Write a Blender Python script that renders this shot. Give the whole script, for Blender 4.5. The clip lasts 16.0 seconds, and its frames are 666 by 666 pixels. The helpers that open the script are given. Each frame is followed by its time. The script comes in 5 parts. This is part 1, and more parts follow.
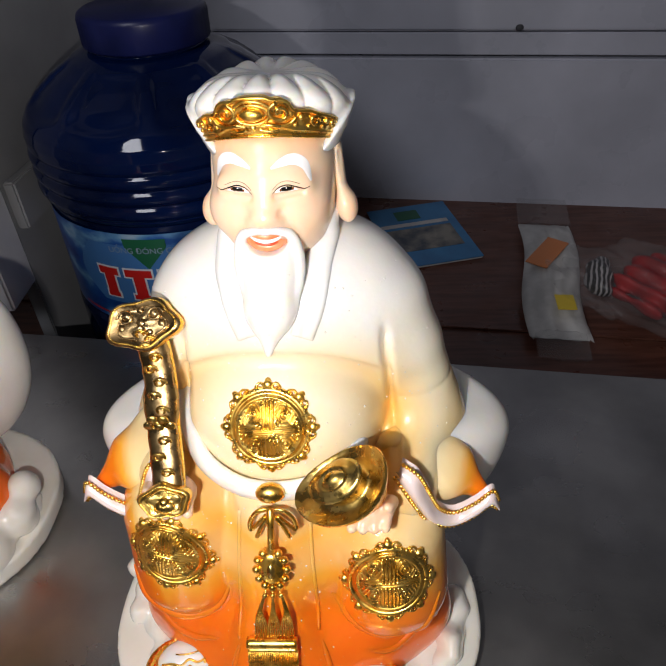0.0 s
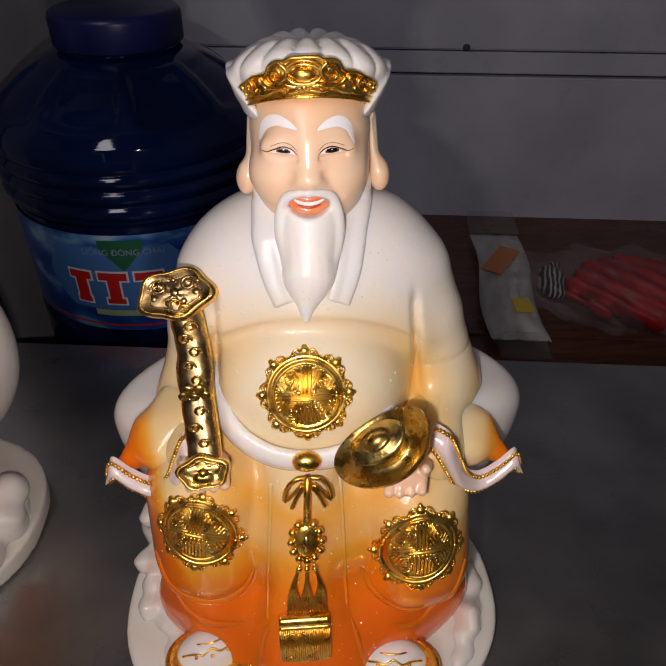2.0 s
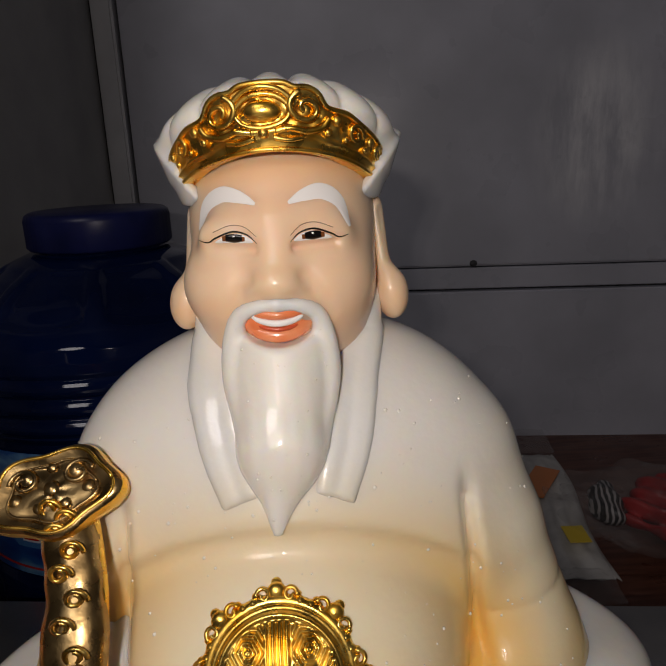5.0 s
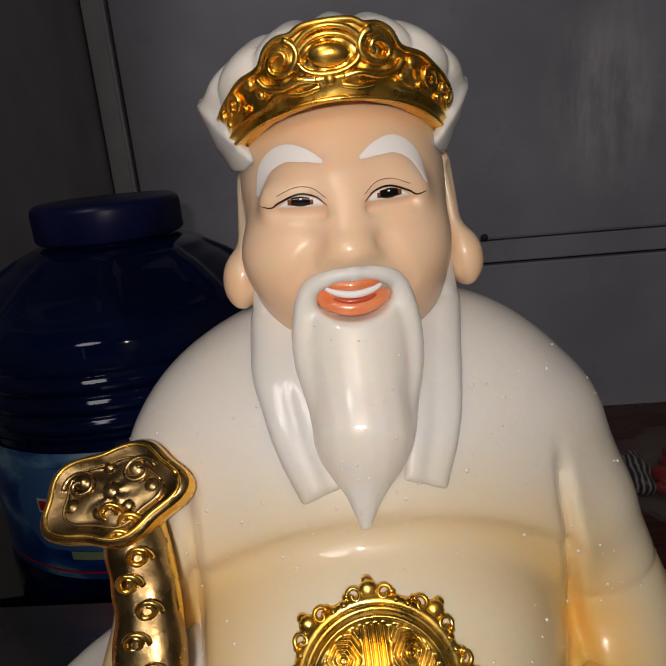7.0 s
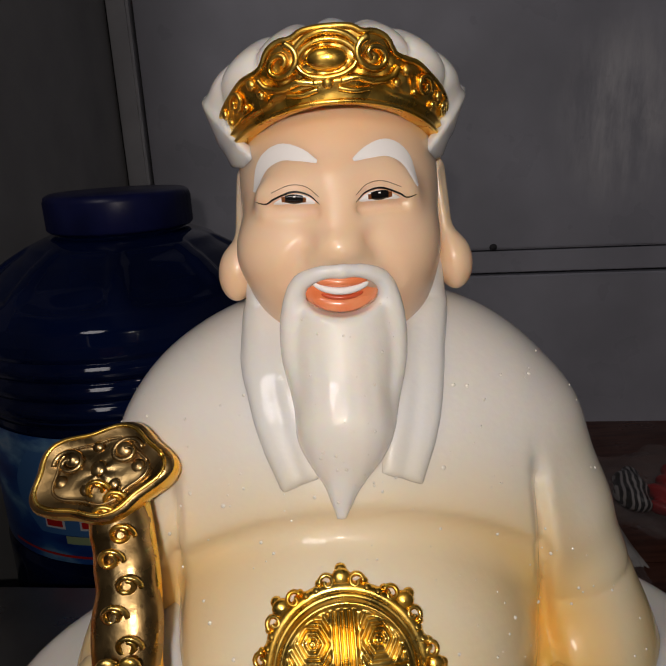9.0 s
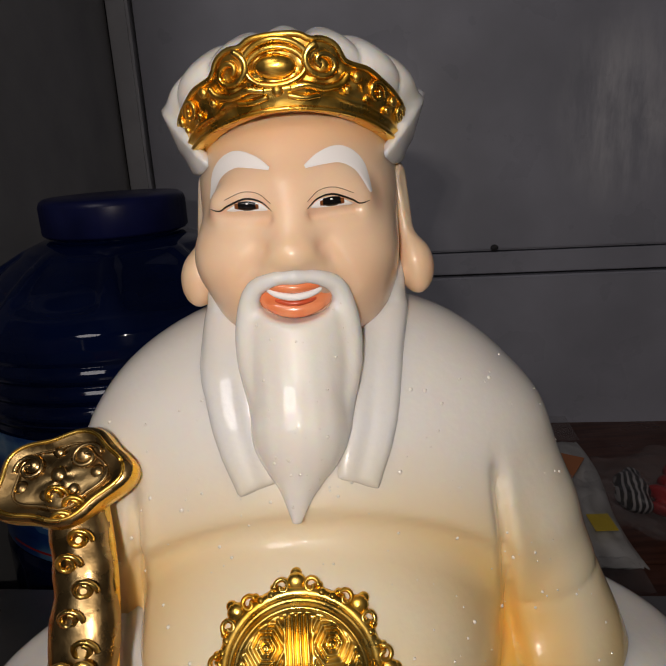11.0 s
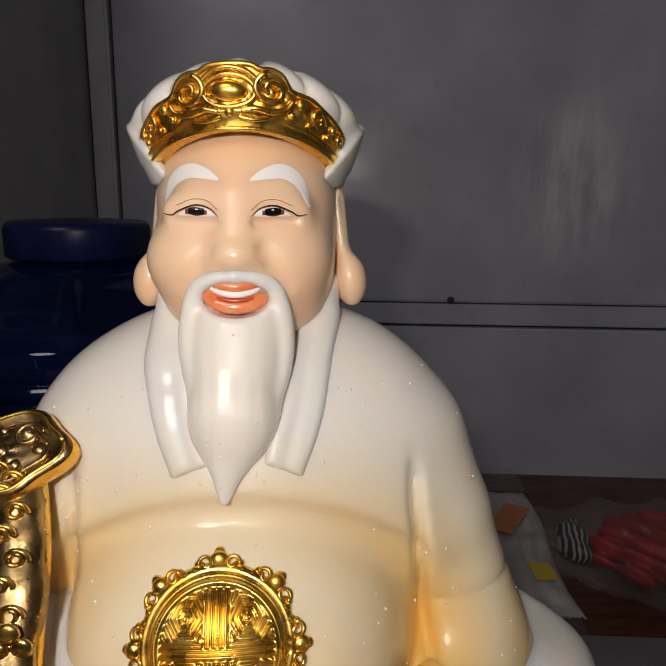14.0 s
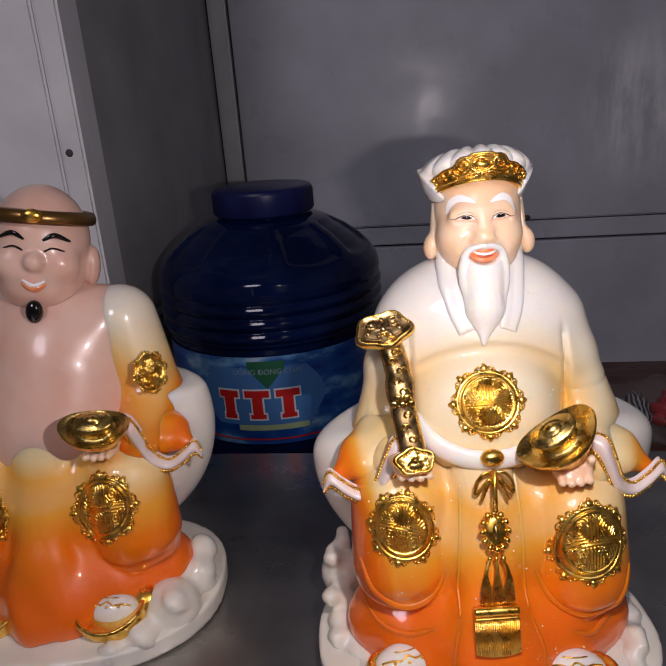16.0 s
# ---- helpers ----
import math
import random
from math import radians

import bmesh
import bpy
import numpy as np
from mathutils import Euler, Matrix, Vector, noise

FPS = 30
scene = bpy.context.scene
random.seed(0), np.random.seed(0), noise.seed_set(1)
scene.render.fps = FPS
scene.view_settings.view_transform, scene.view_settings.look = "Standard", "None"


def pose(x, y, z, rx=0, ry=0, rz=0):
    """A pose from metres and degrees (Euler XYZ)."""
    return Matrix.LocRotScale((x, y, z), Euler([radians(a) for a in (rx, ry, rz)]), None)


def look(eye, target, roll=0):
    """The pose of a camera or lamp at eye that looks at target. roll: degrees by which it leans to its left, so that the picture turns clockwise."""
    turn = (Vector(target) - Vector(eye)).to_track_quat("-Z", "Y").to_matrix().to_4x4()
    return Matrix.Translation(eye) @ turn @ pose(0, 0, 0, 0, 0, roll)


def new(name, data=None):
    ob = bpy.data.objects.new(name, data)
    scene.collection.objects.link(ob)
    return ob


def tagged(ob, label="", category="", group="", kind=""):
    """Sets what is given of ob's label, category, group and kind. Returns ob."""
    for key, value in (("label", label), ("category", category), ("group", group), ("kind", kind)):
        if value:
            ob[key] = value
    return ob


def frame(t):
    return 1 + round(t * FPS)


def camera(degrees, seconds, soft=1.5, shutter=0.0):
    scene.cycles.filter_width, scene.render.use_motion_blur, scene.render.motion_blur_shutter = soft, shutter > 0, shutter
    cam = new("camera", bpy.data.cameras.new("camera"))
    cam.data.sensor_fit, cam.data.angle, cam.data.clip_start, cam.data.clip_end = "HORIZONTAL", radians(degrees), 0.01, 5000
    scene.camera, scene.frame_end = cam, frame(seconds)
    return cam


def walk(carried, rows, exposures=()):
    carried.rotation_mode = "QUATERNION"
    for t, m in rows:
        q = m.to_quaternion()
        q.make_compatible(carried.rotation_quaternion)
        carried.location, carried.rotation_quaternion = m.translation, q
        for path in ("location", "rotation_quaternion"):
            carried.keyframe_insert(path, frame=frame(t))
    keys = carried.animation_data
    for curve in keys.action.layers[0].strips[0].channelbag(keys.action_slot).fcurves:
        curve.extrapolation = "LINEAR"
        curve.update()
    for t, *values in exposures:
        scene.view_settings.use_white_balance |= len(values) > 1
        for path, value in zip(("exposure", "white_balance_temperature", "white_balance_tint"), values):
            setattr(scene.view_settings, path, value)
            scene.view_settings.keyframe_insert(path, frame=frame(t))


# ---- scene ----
from mathutils.bvhtree import BVHTree

cam = camera(53.85, 16.0)
PATH = [
    (0, (0.0302, -0.1377, 0.2871), (0.0122, 0.1734, 0.0362), -2.99),
    (0.5, (0.0167, -0.1593, 0.2874), (0.0153, 0.1546, 0.0394), -1.26),
    (1, (-0.0018, -0.1724, 0.2828), (-0.0011, 0.1400, 0.0329), -0.31),
    (1.5, (-0.0137, -0.1747, 0.2824), (-0.0157, 0.1364, 0.0310), -0.59),
    (2, (-0.0032, -0.1514, 0.2739), (0.0201, 0.1688, 0.0354), 0.09),
    (2.5, (0.0049, -0.1272, 0.2454), (0.0266, 0.2309, 0.0685), 0.06),
    (3, (0.0120, -0.1150, 0.2360), (0.0415, 0.2643, 0.0847), 1.90),
    (3.3, (0.0133, -0.1107, 0.2428), (-0.0022, 0.2582, 0.0888), -0.41),
    (3.5, (0.0127, -0.1058, 0.2388), (-0.0035, 0.2638, 0.0866), -0.25),
    (5.8, (0.0041, -0.0823, 0.2173), (0.0435, 0.3043, 0.1224), -3.96),
    (6, (0.0037, -0.0813, 0.2179), (0.0323, 0.3026, 0.1092), -5.62),
    (6.5, (-0.0014, -0.0757, 0.2178), (0.0277, 0.3065, 0.1035), -5.30),
    (7, (-0.0066, -0.0736, 0.2137), (0.0134, 0.3085, 0.0974), -5.48),
    (7.5, (-0.0055, -0.0706, 0.2181), (0.0108, 0.3123, 0.1035), -5.05),
    (8, (-0.0007, -0.0688, 0.2190), (0.0025, 0.3112, 0.0942), -4.61),
    (8.5, (0.0030, -0.0710, 0.2167), (0.0076, 0.3091, 0.0921), -3.74),
    (9, (-0.0033, -0.0777, 0.2132), (0.0119, 0.3053, 0.0990), -2.82),
    (9.2, (-0.0018, -0.0779, 0.2154), (0.0139, 0.3040, 0.0976), -3.01),
    (11.3, (0.0059, -0.0788, 0.2126), (0.0120, 0.3055, 0.1018), -3.54),
    (11.5, (0.0005, -0.0810, 0.2112), (-0.0052, 0.3041, 0.1032), -3.56),
    (12, (-0.0106, -0.0838, 0.2087), (-0.0116, 0.3003, 0.0968), -3.33),
    (12.5, (-0.0055, -0.0832, 0.2133), (-0.0061, 0.2965, 0.0873), -4.01),
    (13, (0.0012, -0.0923, 0.2107), (0.0014, 0.2916, 0.0982), -3.49),
    (13.5, (0.0038, -0.1008, 0.2096), (0.0018, 0.2841, 0.1005), -2.99),
    (14, (0.0104, -0.0922, 0.2076), (0.0437, 0.2975, 0.1235), 0.56),
    (14.5, (0.0075, -0.0949, 0.2114), (0.0226, 0.2935, 0.1169), 0.01),
    (15, (0.0147, -0.1141, 0.2193), (0.0240, 0.2726, 0.1174), -1.35),
    (15.5, (-0.0083, -0.1681, 0.2270), (-0.0437, 0.2157, 0.1202), -1.30),
    (15.7, (-0.0310, -0.1945, 0.2319), (-0.0604, 0.1851, 0.1093), -1.26),
    (16, (-0.0617, -0.2367, 0.2526), (-0.0622, 0.1405, 0.1194), -4.12),
]
walk(cam, [(t, look(eye, target, roll)) for t, eye, target, roll in PATH],
     exposures=[(0.0, 1.0, 6450, 14), (0.5, 0.4, 6600, 22), (1.0, 0.24, 6700, 24), (1.5, 0.24, 6750, 24), (2.0, 0.24, 6800, 23), (2.5, 0.13, 6850, 21), (3.0, 0.08, 6900, 20), (3.5, -0.02, 6950, 18), (6.0, -0.20, 7200, 17), (9.0, -0.16, 7150, 17),
                (12.5, -0.09, 7150, 17), (13.5, -0.20, 7200, 18), (14.0, 0.08, 7100, 16), (14.5, -0.10, 7150, 18), (15.0, -0.22, 7150, 21), (15.5, 0.44, 6600, 17), (16.0, 0.54, 6600, 25)])

# ---- light ----
world = bpy.data.worlds.new("dim_room")
world.use_nodes = True
scene.world = world
world.node_tree.nodes["Background"].inputs[0].default_value = (0.94, 0.94, 1.0, 1)
world.node_tree.nodes["Background"].inputs[1].default_value = 0.016


def lamp(name, kind, place, target, power, size, colour):
    data = bpy.data.lights.new(name, kind)
    data.energy, data.color = power, colour
    if kind == "AREA":
        data.shape, data.size = "DISK", size
    else:
        data.shadow_soft_size = size
    ob = new(name, data)
    ob.matrix_world = look(place, target)
    return ob


# the small white torch that lights the shelf from where it is filmed, its two diodes side by side
TORCH = (-0.015, -0.138, 0.240)
lamp("torch_light", "POINT", (TORCH[0] - 0.002, TORCH[1], TORCH[2]), (0, 0.05, 0.13), 0.43, 0.0016, (1.0, 0.97, 0.93))
lamp("torch_light", "POINT", (TORCH[0] + 0.003, TORCH[1], TORCH[2]), (0, 0.05, 0.13), 0.43, 0.0016, (1.0, 0.97, 0.93))
# soft fill added for the room's ambient light, unseen, out in front of the cabinet
lamp("room_fill", "AREA", (-0.55, -1.2, 1.25), (0, 0.2, 0.1), 4.2, 0.5, (0.92, 0.95, 1.0))

# ---- materials ----


def material(name, colour, rough=0.4, metal=0.0, coat=0.0, sss=0.0, sss_radius=(0.004, 0.003, 0.002), spec=0.5):
    m = bpy.data.materials.new(name)
    m.use_nodes = True
    b = m.node_tree.nodes["Principled BSDF"]
    b.inputs["Base Color"].default_value = (*colour, 1)
    b.inputs["Roughness"].default_value = rough
    b.inputs["Metallic"].default_value = metal
    b.inputs["Coat Weight"].default_value = coat
    b.inputs["Coat Roughness"].default_value = 0.06
    b.inputs["Specular IOR Level"].default_value = spec
    b.inputs["Subsurface Weight"].default_value = sss
    b.inputs["Subsurface Radius"].default_value = sss_radius
    b.inputs["Subsurface Scale"].default_value = 1.0
    return m


def node(m, kind, **inputs):
    n = m.node_tree.nodes.new(kind)
    for key, value in inputs.items():
        n.inputs[key.replace("_", " ")].default_value = value
    return n


def wire(m, a, b):
    m.node_tree.links.new(a, b)


def shader(m):
    return m.node_tree.nodes["Principled BSDF"]


def coords(m, stretch=(1, 1, 1), space="Object"):
    tc = node(m, "ShaderNodeTexCoord")
    mp = node(m, "ShaderNodeMapping")
    mp.inputs["Scale"].default_value = stretch
    wire(m, tc.outputs[space], mp.inputs["Vector"])
    return mp.outputs["Vector"]


def ramp(m, value, stops):
    r = node(m, "ShaderNodeValToRGB")
    while len(r.color_ramp.elements) < len(stops):
        r.color_ramp.elements.new(0.5)
    for e, (p, c) in zip(r.color_ramp.elements, stops):
        e.position, e.color = p, (*c, 1)
    wire(m, value, r.inputs[0])
    return r.outputs[0]


def noisy(m, scale, detail=4.0, stretch=(1, 1, 1)):
    n = node(m, "ShaderNodeTexNoise", Scale=scale, Detail=detail)
    wire(m, coords(m, stretch), n.inputs["Vector"])
    return n.outputs["Fac"]


def vary(m, a, b, scale, detail=4.0, stretch=(1, 1, 1), lo=0.35, hi=0.65):
    wire(m, ramp(m, noisy(m, scale, detail, stretch), [(lo, a), (hi, b)]), shader(m).inputs["Base Color"])


def vary_rough(m, a, b, scale, stretch=(1, 1, 1)):
    r = node(m, "ShaderNodeMapRange")
    r.inputs["From Min"].default_value, r.inputs["From Max"].default_value = 0.35, 0.65
    r.inputs["To Min"].default_value, r.inputs["To Max"].default_value = a, b
    wire(m, noisy(m, scale, 5.0, stretch), r.inputs["Value"])
    wire(m, r.outputs[0], shader(m).inputs["Roughness"])


def relief(m, scale, strength, distance=0.001, stretch=(1, 1, 1), detail=4.0):
    bump = node(m, "ShaderNodeBump", Strength=strength, Distance=distance)
    wire(m, noisy(m, scale, detail, stretch), bump.inputs["Height"])
    wire(m, bump.outputs[0], shader(m).inputs["Normal"])


# robe: white at the shoulders, cream at the belly, orange at the hem and at the sleeves' ends
def robe_material(name, low):
    m = material(name, (0.8, 0.78, 0.74), 0.44, 0, 0.9, 0.35)
    shader(m).inputs["Coat Roughness"].default_value = 0.035
    tc = node(m, "ShaderNodeTexCoord")
    xyz = node(m, "ShaderNodeSeparateXYZ")
    wire(m, tc.outputs["Object"], xyz.inputs[0])
    mid_x = node(m, "ShaderNodeMath")
    mid_x.operation = "SUBTRACT"
    wire(m, xyz.outputs[0], mid_x.inputs[0])
    mid_x.inputs[1].default_value = 0.007
    ax = node(m, "ShaderNodeMath")
    ax.operation = "ABSOLUTE"
    wire(m, mid_x.outputs[0], ax.inputs[0])
    over = node(m, "ShaderNodeMath")
    over.operation = "SUBTRACT"
    wire(m, ax.outputs[0], over.inputs[0])
    over.inputs[1].default_value = 0.051
    over.use_clamp = True
    k = node(m, "ShaderNodeMath")
    k.operation = "MULTIPLY_ADD"
    wire(m, over.outputs[0], k.inputs[0])
    k.inputs[1].default_value = -3.3
    wire(m, xyz.outputs[2], k.inputs[2])
    soft = node(m, "ShaderNodeTexNoise", Scale=45.0, Detail=2.0)
    wire(m, tc.outputs["Object"], soft.inputs["Vector"])
    j = node(m, "ShaderNodeMath")
    j.operation = "MULTIPLY_ADD"
    wire(m, soft.outputs["Fac"], j.inputs[0])
    j.inputs[1].default_value = 0.012
    wire(m, k.outputs[0], j.inputs[2])
    r = node(m, "ShaderNodeMapRange")
    r.inputs["From Min"].default_value, r.inputs["From Max"].default_value = 0.0, 0.2
    wire(m, j.outputs[0], r.inputs["Value"])
    # airbrushed yellow round the belly's edge
    sq = []
    for out, mid, half in ((xyz.outputs[0], 0.002, 0.0385), (xyz.outputs[2], 0.119, 0.0335)):
        a = node(m, "ShaderNodeMath")
        a.operation = "SUBTRACT"
        wire(m, out, a.inputs[0])
        a.inputs[1].default_value = mid
        b = node(m, "ShaderNodeMath")
        b.operation = "DIVIDE"
        wire(m, a.outputs[0], b.inputs[0])
        b.inputs[1].default_value = half
        c = node(m, "ShaderNodeMath")
        c.operation = "POWER"
        wire(m, b.outputs[0], c.inputs[0])
        c.inputs[1].default_value = 2.0
        sq.append(c)
    total = node(m, "ShaderNodeMath")
    total.operation = "ADD"
    wire(m, sq[0].outputs[0], total.inputs[0])
    wire(m, sq[1].outputs[0], total.inputs[1])
    tint = ramp(m, total.outputs[0], [(0.45, (0, 0, 0)), (0.92, (1, 1, 1)), (1.0, (1, 1, 1))])
    fade = node(m, "ShaderNodeMapRange")
    fade.inputs["From Min"].default_value, fade.inputs["From Max"].default_value = 1.0, 1.9
    fade.inputs["To Min"].default_value, fade.inputs["To Max"].default_value = 1.0, 0.0
    wire(m, total.outputs[0], fade.inputs["Value"])
    high = node(m, "ShaderNodeMapRange")
    high.inputs["From Min"].default_value, high.inputs["From Max"].default_value = 0.120, 0.158
    high.inputs["To Min"].default_value, high.inputs["To Max"].default_value = 1.0, 0.25
    wire(m, xyz.outputs[2], high.inputs["Value"])
    amount = node(m, "ShaderNodeMath")
    amount.operation = "MULTIPLY"
    wire(m, tint, amount.inputs[0])
    wire(m, fade.outputs[0], amount.inputs[1])
    amount2 = node(m, "ShaderNodeMath")
    amount2.operation = "MULTIPLY"
    wire(m, amount.outputs[0], amount2.inputs[0])
    wire(m, high.outputs[0], amount2.inputs[1])
    blend = node(m, "ShaderNodeMixRGB")
    blend.blend_type = "MULTIPLY"
    blend.inputs[2].default_value = (1.0, 0.70, 0.24, 1)
    wire(m, amount2.outputs[0], blend.inputs[0])
    wire(m, ramp(m, r.outputs[0], low), blend.inputs[1])
    wire(m, blend.outputs[0], shader(m).inputs["Base Color"])
    relief(m, 230.0, 0.20, 0.0007, (1, 1, 1), 3.0)
    return m


ROBE = robe_material("glazed_robe", [(0.20, (1.0, 0.165, 0.0)), (0.31, (1.0, 0.23, 0.0)), (0.38, (0.98, 0.41, 0.03)), (0.45, (0.93, 0.64, 0.28)), (0.56, (0.91, 0.72, 0.41)),
                                     (0.70, (0.90, 0.80, 0.58)), (0.86, (0.88, 0.855, 0.80))])
ROBE2 = robe_material("glazed_orange_robe", [(0.38, (0.97, 0.185, 0.0)), (0.52, (0.97, 0.27, 0.002)), (0.62, (0.93, 0.54, 0.15)), (0.72, (0.88, 0.68, 0.36)),
                                             (0.80, (0.86, 0.76, 0.58)), (0.92, (0.84, 0.815, 0.77))])
CREAM = material("cream_resin", (0.80, 0.77, 0.70), 0.42, 0, 0.9, 0.25)
shader(CREAM).inputs["Coat Roughness"].default_value = 0.04
relief(CREAM, 120.0, 0.15, 0.0008)
vary(CREAM, (0.82, 0.78, 0.67), (0.87, 0.84, 0.75), 60.0)
WHITE = material("white_resin", (0.82, 0.81, 0.79), 0.42, 0, 0.9, 0.5)
shader(WHITE).inputs["Coat Roughness"].default_value = 0.035
vary(WHITE, (0.88, 0.85, 0.785), (0.90, 0.875, 0.82), 80.0)
relief(WHITE, 230.0, 0.20, 0.0007)
LINING = material("pale_pink_lining", (0.82, 0.68, 0.64), 0.25, 0, 0.6, 0.25)
SKIN = material("peach_resin", (0.86, 0.58, 0.40), 0.42, 0, 0.35, 0.6)
# a deeper peach is airbrushed under the headband and along the jaw
skin_xyz = node(SKIN, "ShaderNodeSeparateXYZ")
wire(SKIN, coords(SKIN), skin_xyz.inputs[0])
skin_z = node(SKIN, "ShaderNodeMapRange")
skin_z.inputs["From Min"].default_value, skin_z.inputs["From Max"].default_value = 0.170, 0.222
skin_mix = node(SKIN, "ShaderNodeMath")
skin_mix.operation = "MULTIPLY_ADD"
wire(SKIN, noisy(SKIN, 60.0, 2.0), skin_mix.inputs[0])
skin_mix.inputs[1].default_value = 0.008
wire(SKIN, skin_xyz.outputs[2], skin_mix.inputs[2])
wire(SKIN, skin_mix.outputs[0], skin_z.inputs["Value"])
wire(SKIN, ramp(SKIN, skin_z.outputs[0], [(0.10, (0.96, 0.60, 0.40)), (0.34, (0.97, 0.60, 0.38)), (0.58, (0.98, 0.67, 0.46)), (0.80, (0.98, 0.66, 0.45)), (0.97, (0.97, 0.60, 0.36))]), shader(SKIN).inputs["Base Color"])
shader(SKIN).inputs["Coat Weight"].default_value = 0.6
shader(SKIN).inputs["Coat Roughness"].default_value = 0.2
PINK = material("pink_resin", (0.80, 0.50, 0.40), 0.3, 0, 0.4, 0.3)
vary(PINK, (0.78, 0.47, 0.37), (0.82, 0.56, 0.46), 50.0, 2.0)
LIP = material("orange_red_lip_paint", (0.90, 0.27, 0.11), 0.22, 0, 0.7)
vary(LIP, (0.88, 0.22, 0.08), (0.93, 0.34, 0.16), 220.0, 3.0)
LIPDARK = material("deep_red_mouth_paint", (0.62, 0.09, 0.035), 0.25)
BROW = material("white_brow_paint", (0.93, 0.92, 0.91), 0.5)
INK = material("black_paint", (0.006, 0.005, 0.005), 0.15, 0, 0.5)
LINE = material("brown_line_paint", (0.26, 0.11, 0.05), 0.4)
IRIS = material("brown_iris_paint", (0.22, 0.07, 0.02), 0.2, 0, 0.6)
GOLD = material("bright_gold_plating", (0.95, 0.56, 0.10), 0.22, 1.0)
vary(GOLD, (0.93, 0.50, 0.06), (0.97, 0.66, 0.17), 160.0)
vary_rough(GOLD, 0.20, 0.40, 260.0)
relief(GOLD, 700.0, 0.18, 0.0003)
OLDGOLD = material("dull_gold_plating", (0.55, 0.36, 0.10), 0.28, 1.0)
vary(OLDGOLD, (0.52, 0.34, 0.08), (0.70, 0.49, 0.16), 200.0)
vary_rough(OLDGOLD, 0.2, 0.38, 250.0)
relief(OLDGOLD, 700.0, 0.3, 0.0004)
# the sceptre's gold, browned in colour for the dark room it reflects
DIMGOLD = material("gold_with_dark_reflection", (0.30, 0.19, 0.085), 0.3, 1.0)
vary(DIMGOLD, (0.32, 0.205, 0.085), (0.50, 0.34, 0.15), 150.0)
vary_rough(DIMGOLD, 0.2, 0.38, 220.0)
relief(DIMGOLD, 500.0, 0.25, 0.0004)
# pale glossy beads whose light colour imitates sparkles on the glaze
GLINT = material("glaze_glint_bead", (0.90, 0.86, 0.78), 0.16, 0, 1.0)
BAND = material("brown_gold_headband", (0.25, 0.13, 0.04), 0.3, 0.8)

STEEL = material("worn_sheet_steel", (0.36, 0.36, 0.37), 0.3, 0.93)
vary(STEEL, (0.25, 0.245, 0.24), (0.40, 0.39, 0.375), 14.0, 8.0)
vary_rough(STEEL, 0.24, 0.40, 18.0, (1.0, 1.6, 1.0))
relief(STEEL, 320.0, 0.09, 0.0005, (1.0, 1.8, 1.0), 9.0)
GREY = material("grey_painted_metal", (0.40, 0.40, 0.43), 0.3, 0, 0.0)
vary(GREY, (0.43, 0.44, 0.50), (0.54, 0.55, 0.625), 9.0, 6.0)
vary_rough(GREY, 0.24, 0.42, 16.0)
relief(GREY, 40.0, 0.12, 0.002)
# the rear panel: the same paint with a lighter, streaky patch
STREAKED = GREY.copy()
STREAKED.name = "grey_painted_metal_with_pale_streaks"
geo = node(STREAKED, "ShaderNodeTexCoord")
mark = node(STREAKED, "ShaderNodeMapping")
mark.vector_type = "POINT"
mark.inputs["Location"].default_value = (-0.335 / 0.075, 0, -0.225 / 0.11)
mark.inputs["Scale"].default_value = (1 / 0.075, 0, 1 / 0.11)
wire(STREAKED, geo.outputs["Object"], mark.inputs["Vector"])
blob = node(STREAKED, "ShaderNodeTexGradient")
blob.gradient_type = "SPHERICAL"
wire(STREAKED, mark.outputs[0], blob.inputs[0])
streak = node(STREAKED, "ShaderNodeTexNoise", Scale=26.0, Detail=7.0, Roughness=0.65)
wire(STREAKED, coords(STREAKED, (1.6, 1.0, 0.35)), streak.inputs["Vector"])
both = node(STREAKED, "ShaderNodeMath")
both.operation = "MULTIPLY"
wire(STREAKED, ramp(STREAKED, blob.outputs["Fac"], [(0.0, (0, 0, 0)), (0.75, (1, 1, 1))]), both.inputs[0])
wire(STREAKED, ramp(STREAKED, streak.outputs["Fac"], [(0.36, (0, 0, 0)), (0.62, (1, 1, 1))]), both.inputs[1])
paint = shader(STREAKED).inputs["Base Color"].links[0].from_socket
lighter = node(STREAKED, "ShaderNodeMixRGB")
lighter.inputs[2].default_value = (0.86, 0.86, 0.90, 1)
wire(STREAKED, both.outputs[0], lighter.inputs[0])
wire(STREAKED, paint, lighter.inputs[1])
wire(STREAKED, lighter.outputs[0], shader(STREAKED).inputs["Base Color"])
# the cabinet's grey, darkened in colour for the dimmer light on the side wall
SIDEGREY = material("dimmed_grey_painted_metal", (0.3, 0.3, 0.31), 0.45)
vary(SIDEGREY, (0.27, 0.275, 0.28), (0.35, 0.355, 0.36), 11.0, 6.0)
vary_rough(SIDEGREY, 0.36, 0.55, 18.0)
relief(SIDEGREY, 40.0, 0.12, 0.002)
UPRIGHT = material("light_grey_painted_metal", (0.6, 0.6, 0.64), 0.35)
vary(UPRIGHT, (0.55, 0.56, 0.60), (0.66, 0.67, 0.71), 15.0, 6.0)
relief(UPRIGHT, 60.0, 0.1, 0.001)
PALE = material("white_painted_metal", (0.72, 0.72, 0.74), 0.35, 0, 0.2)
vary(PALE, (0.66, 0.66, 0.68), (0.76, 0.76, 0.78), 20.0, 6.0)
relief(PALE, 60.0, 0.08, 0.001)
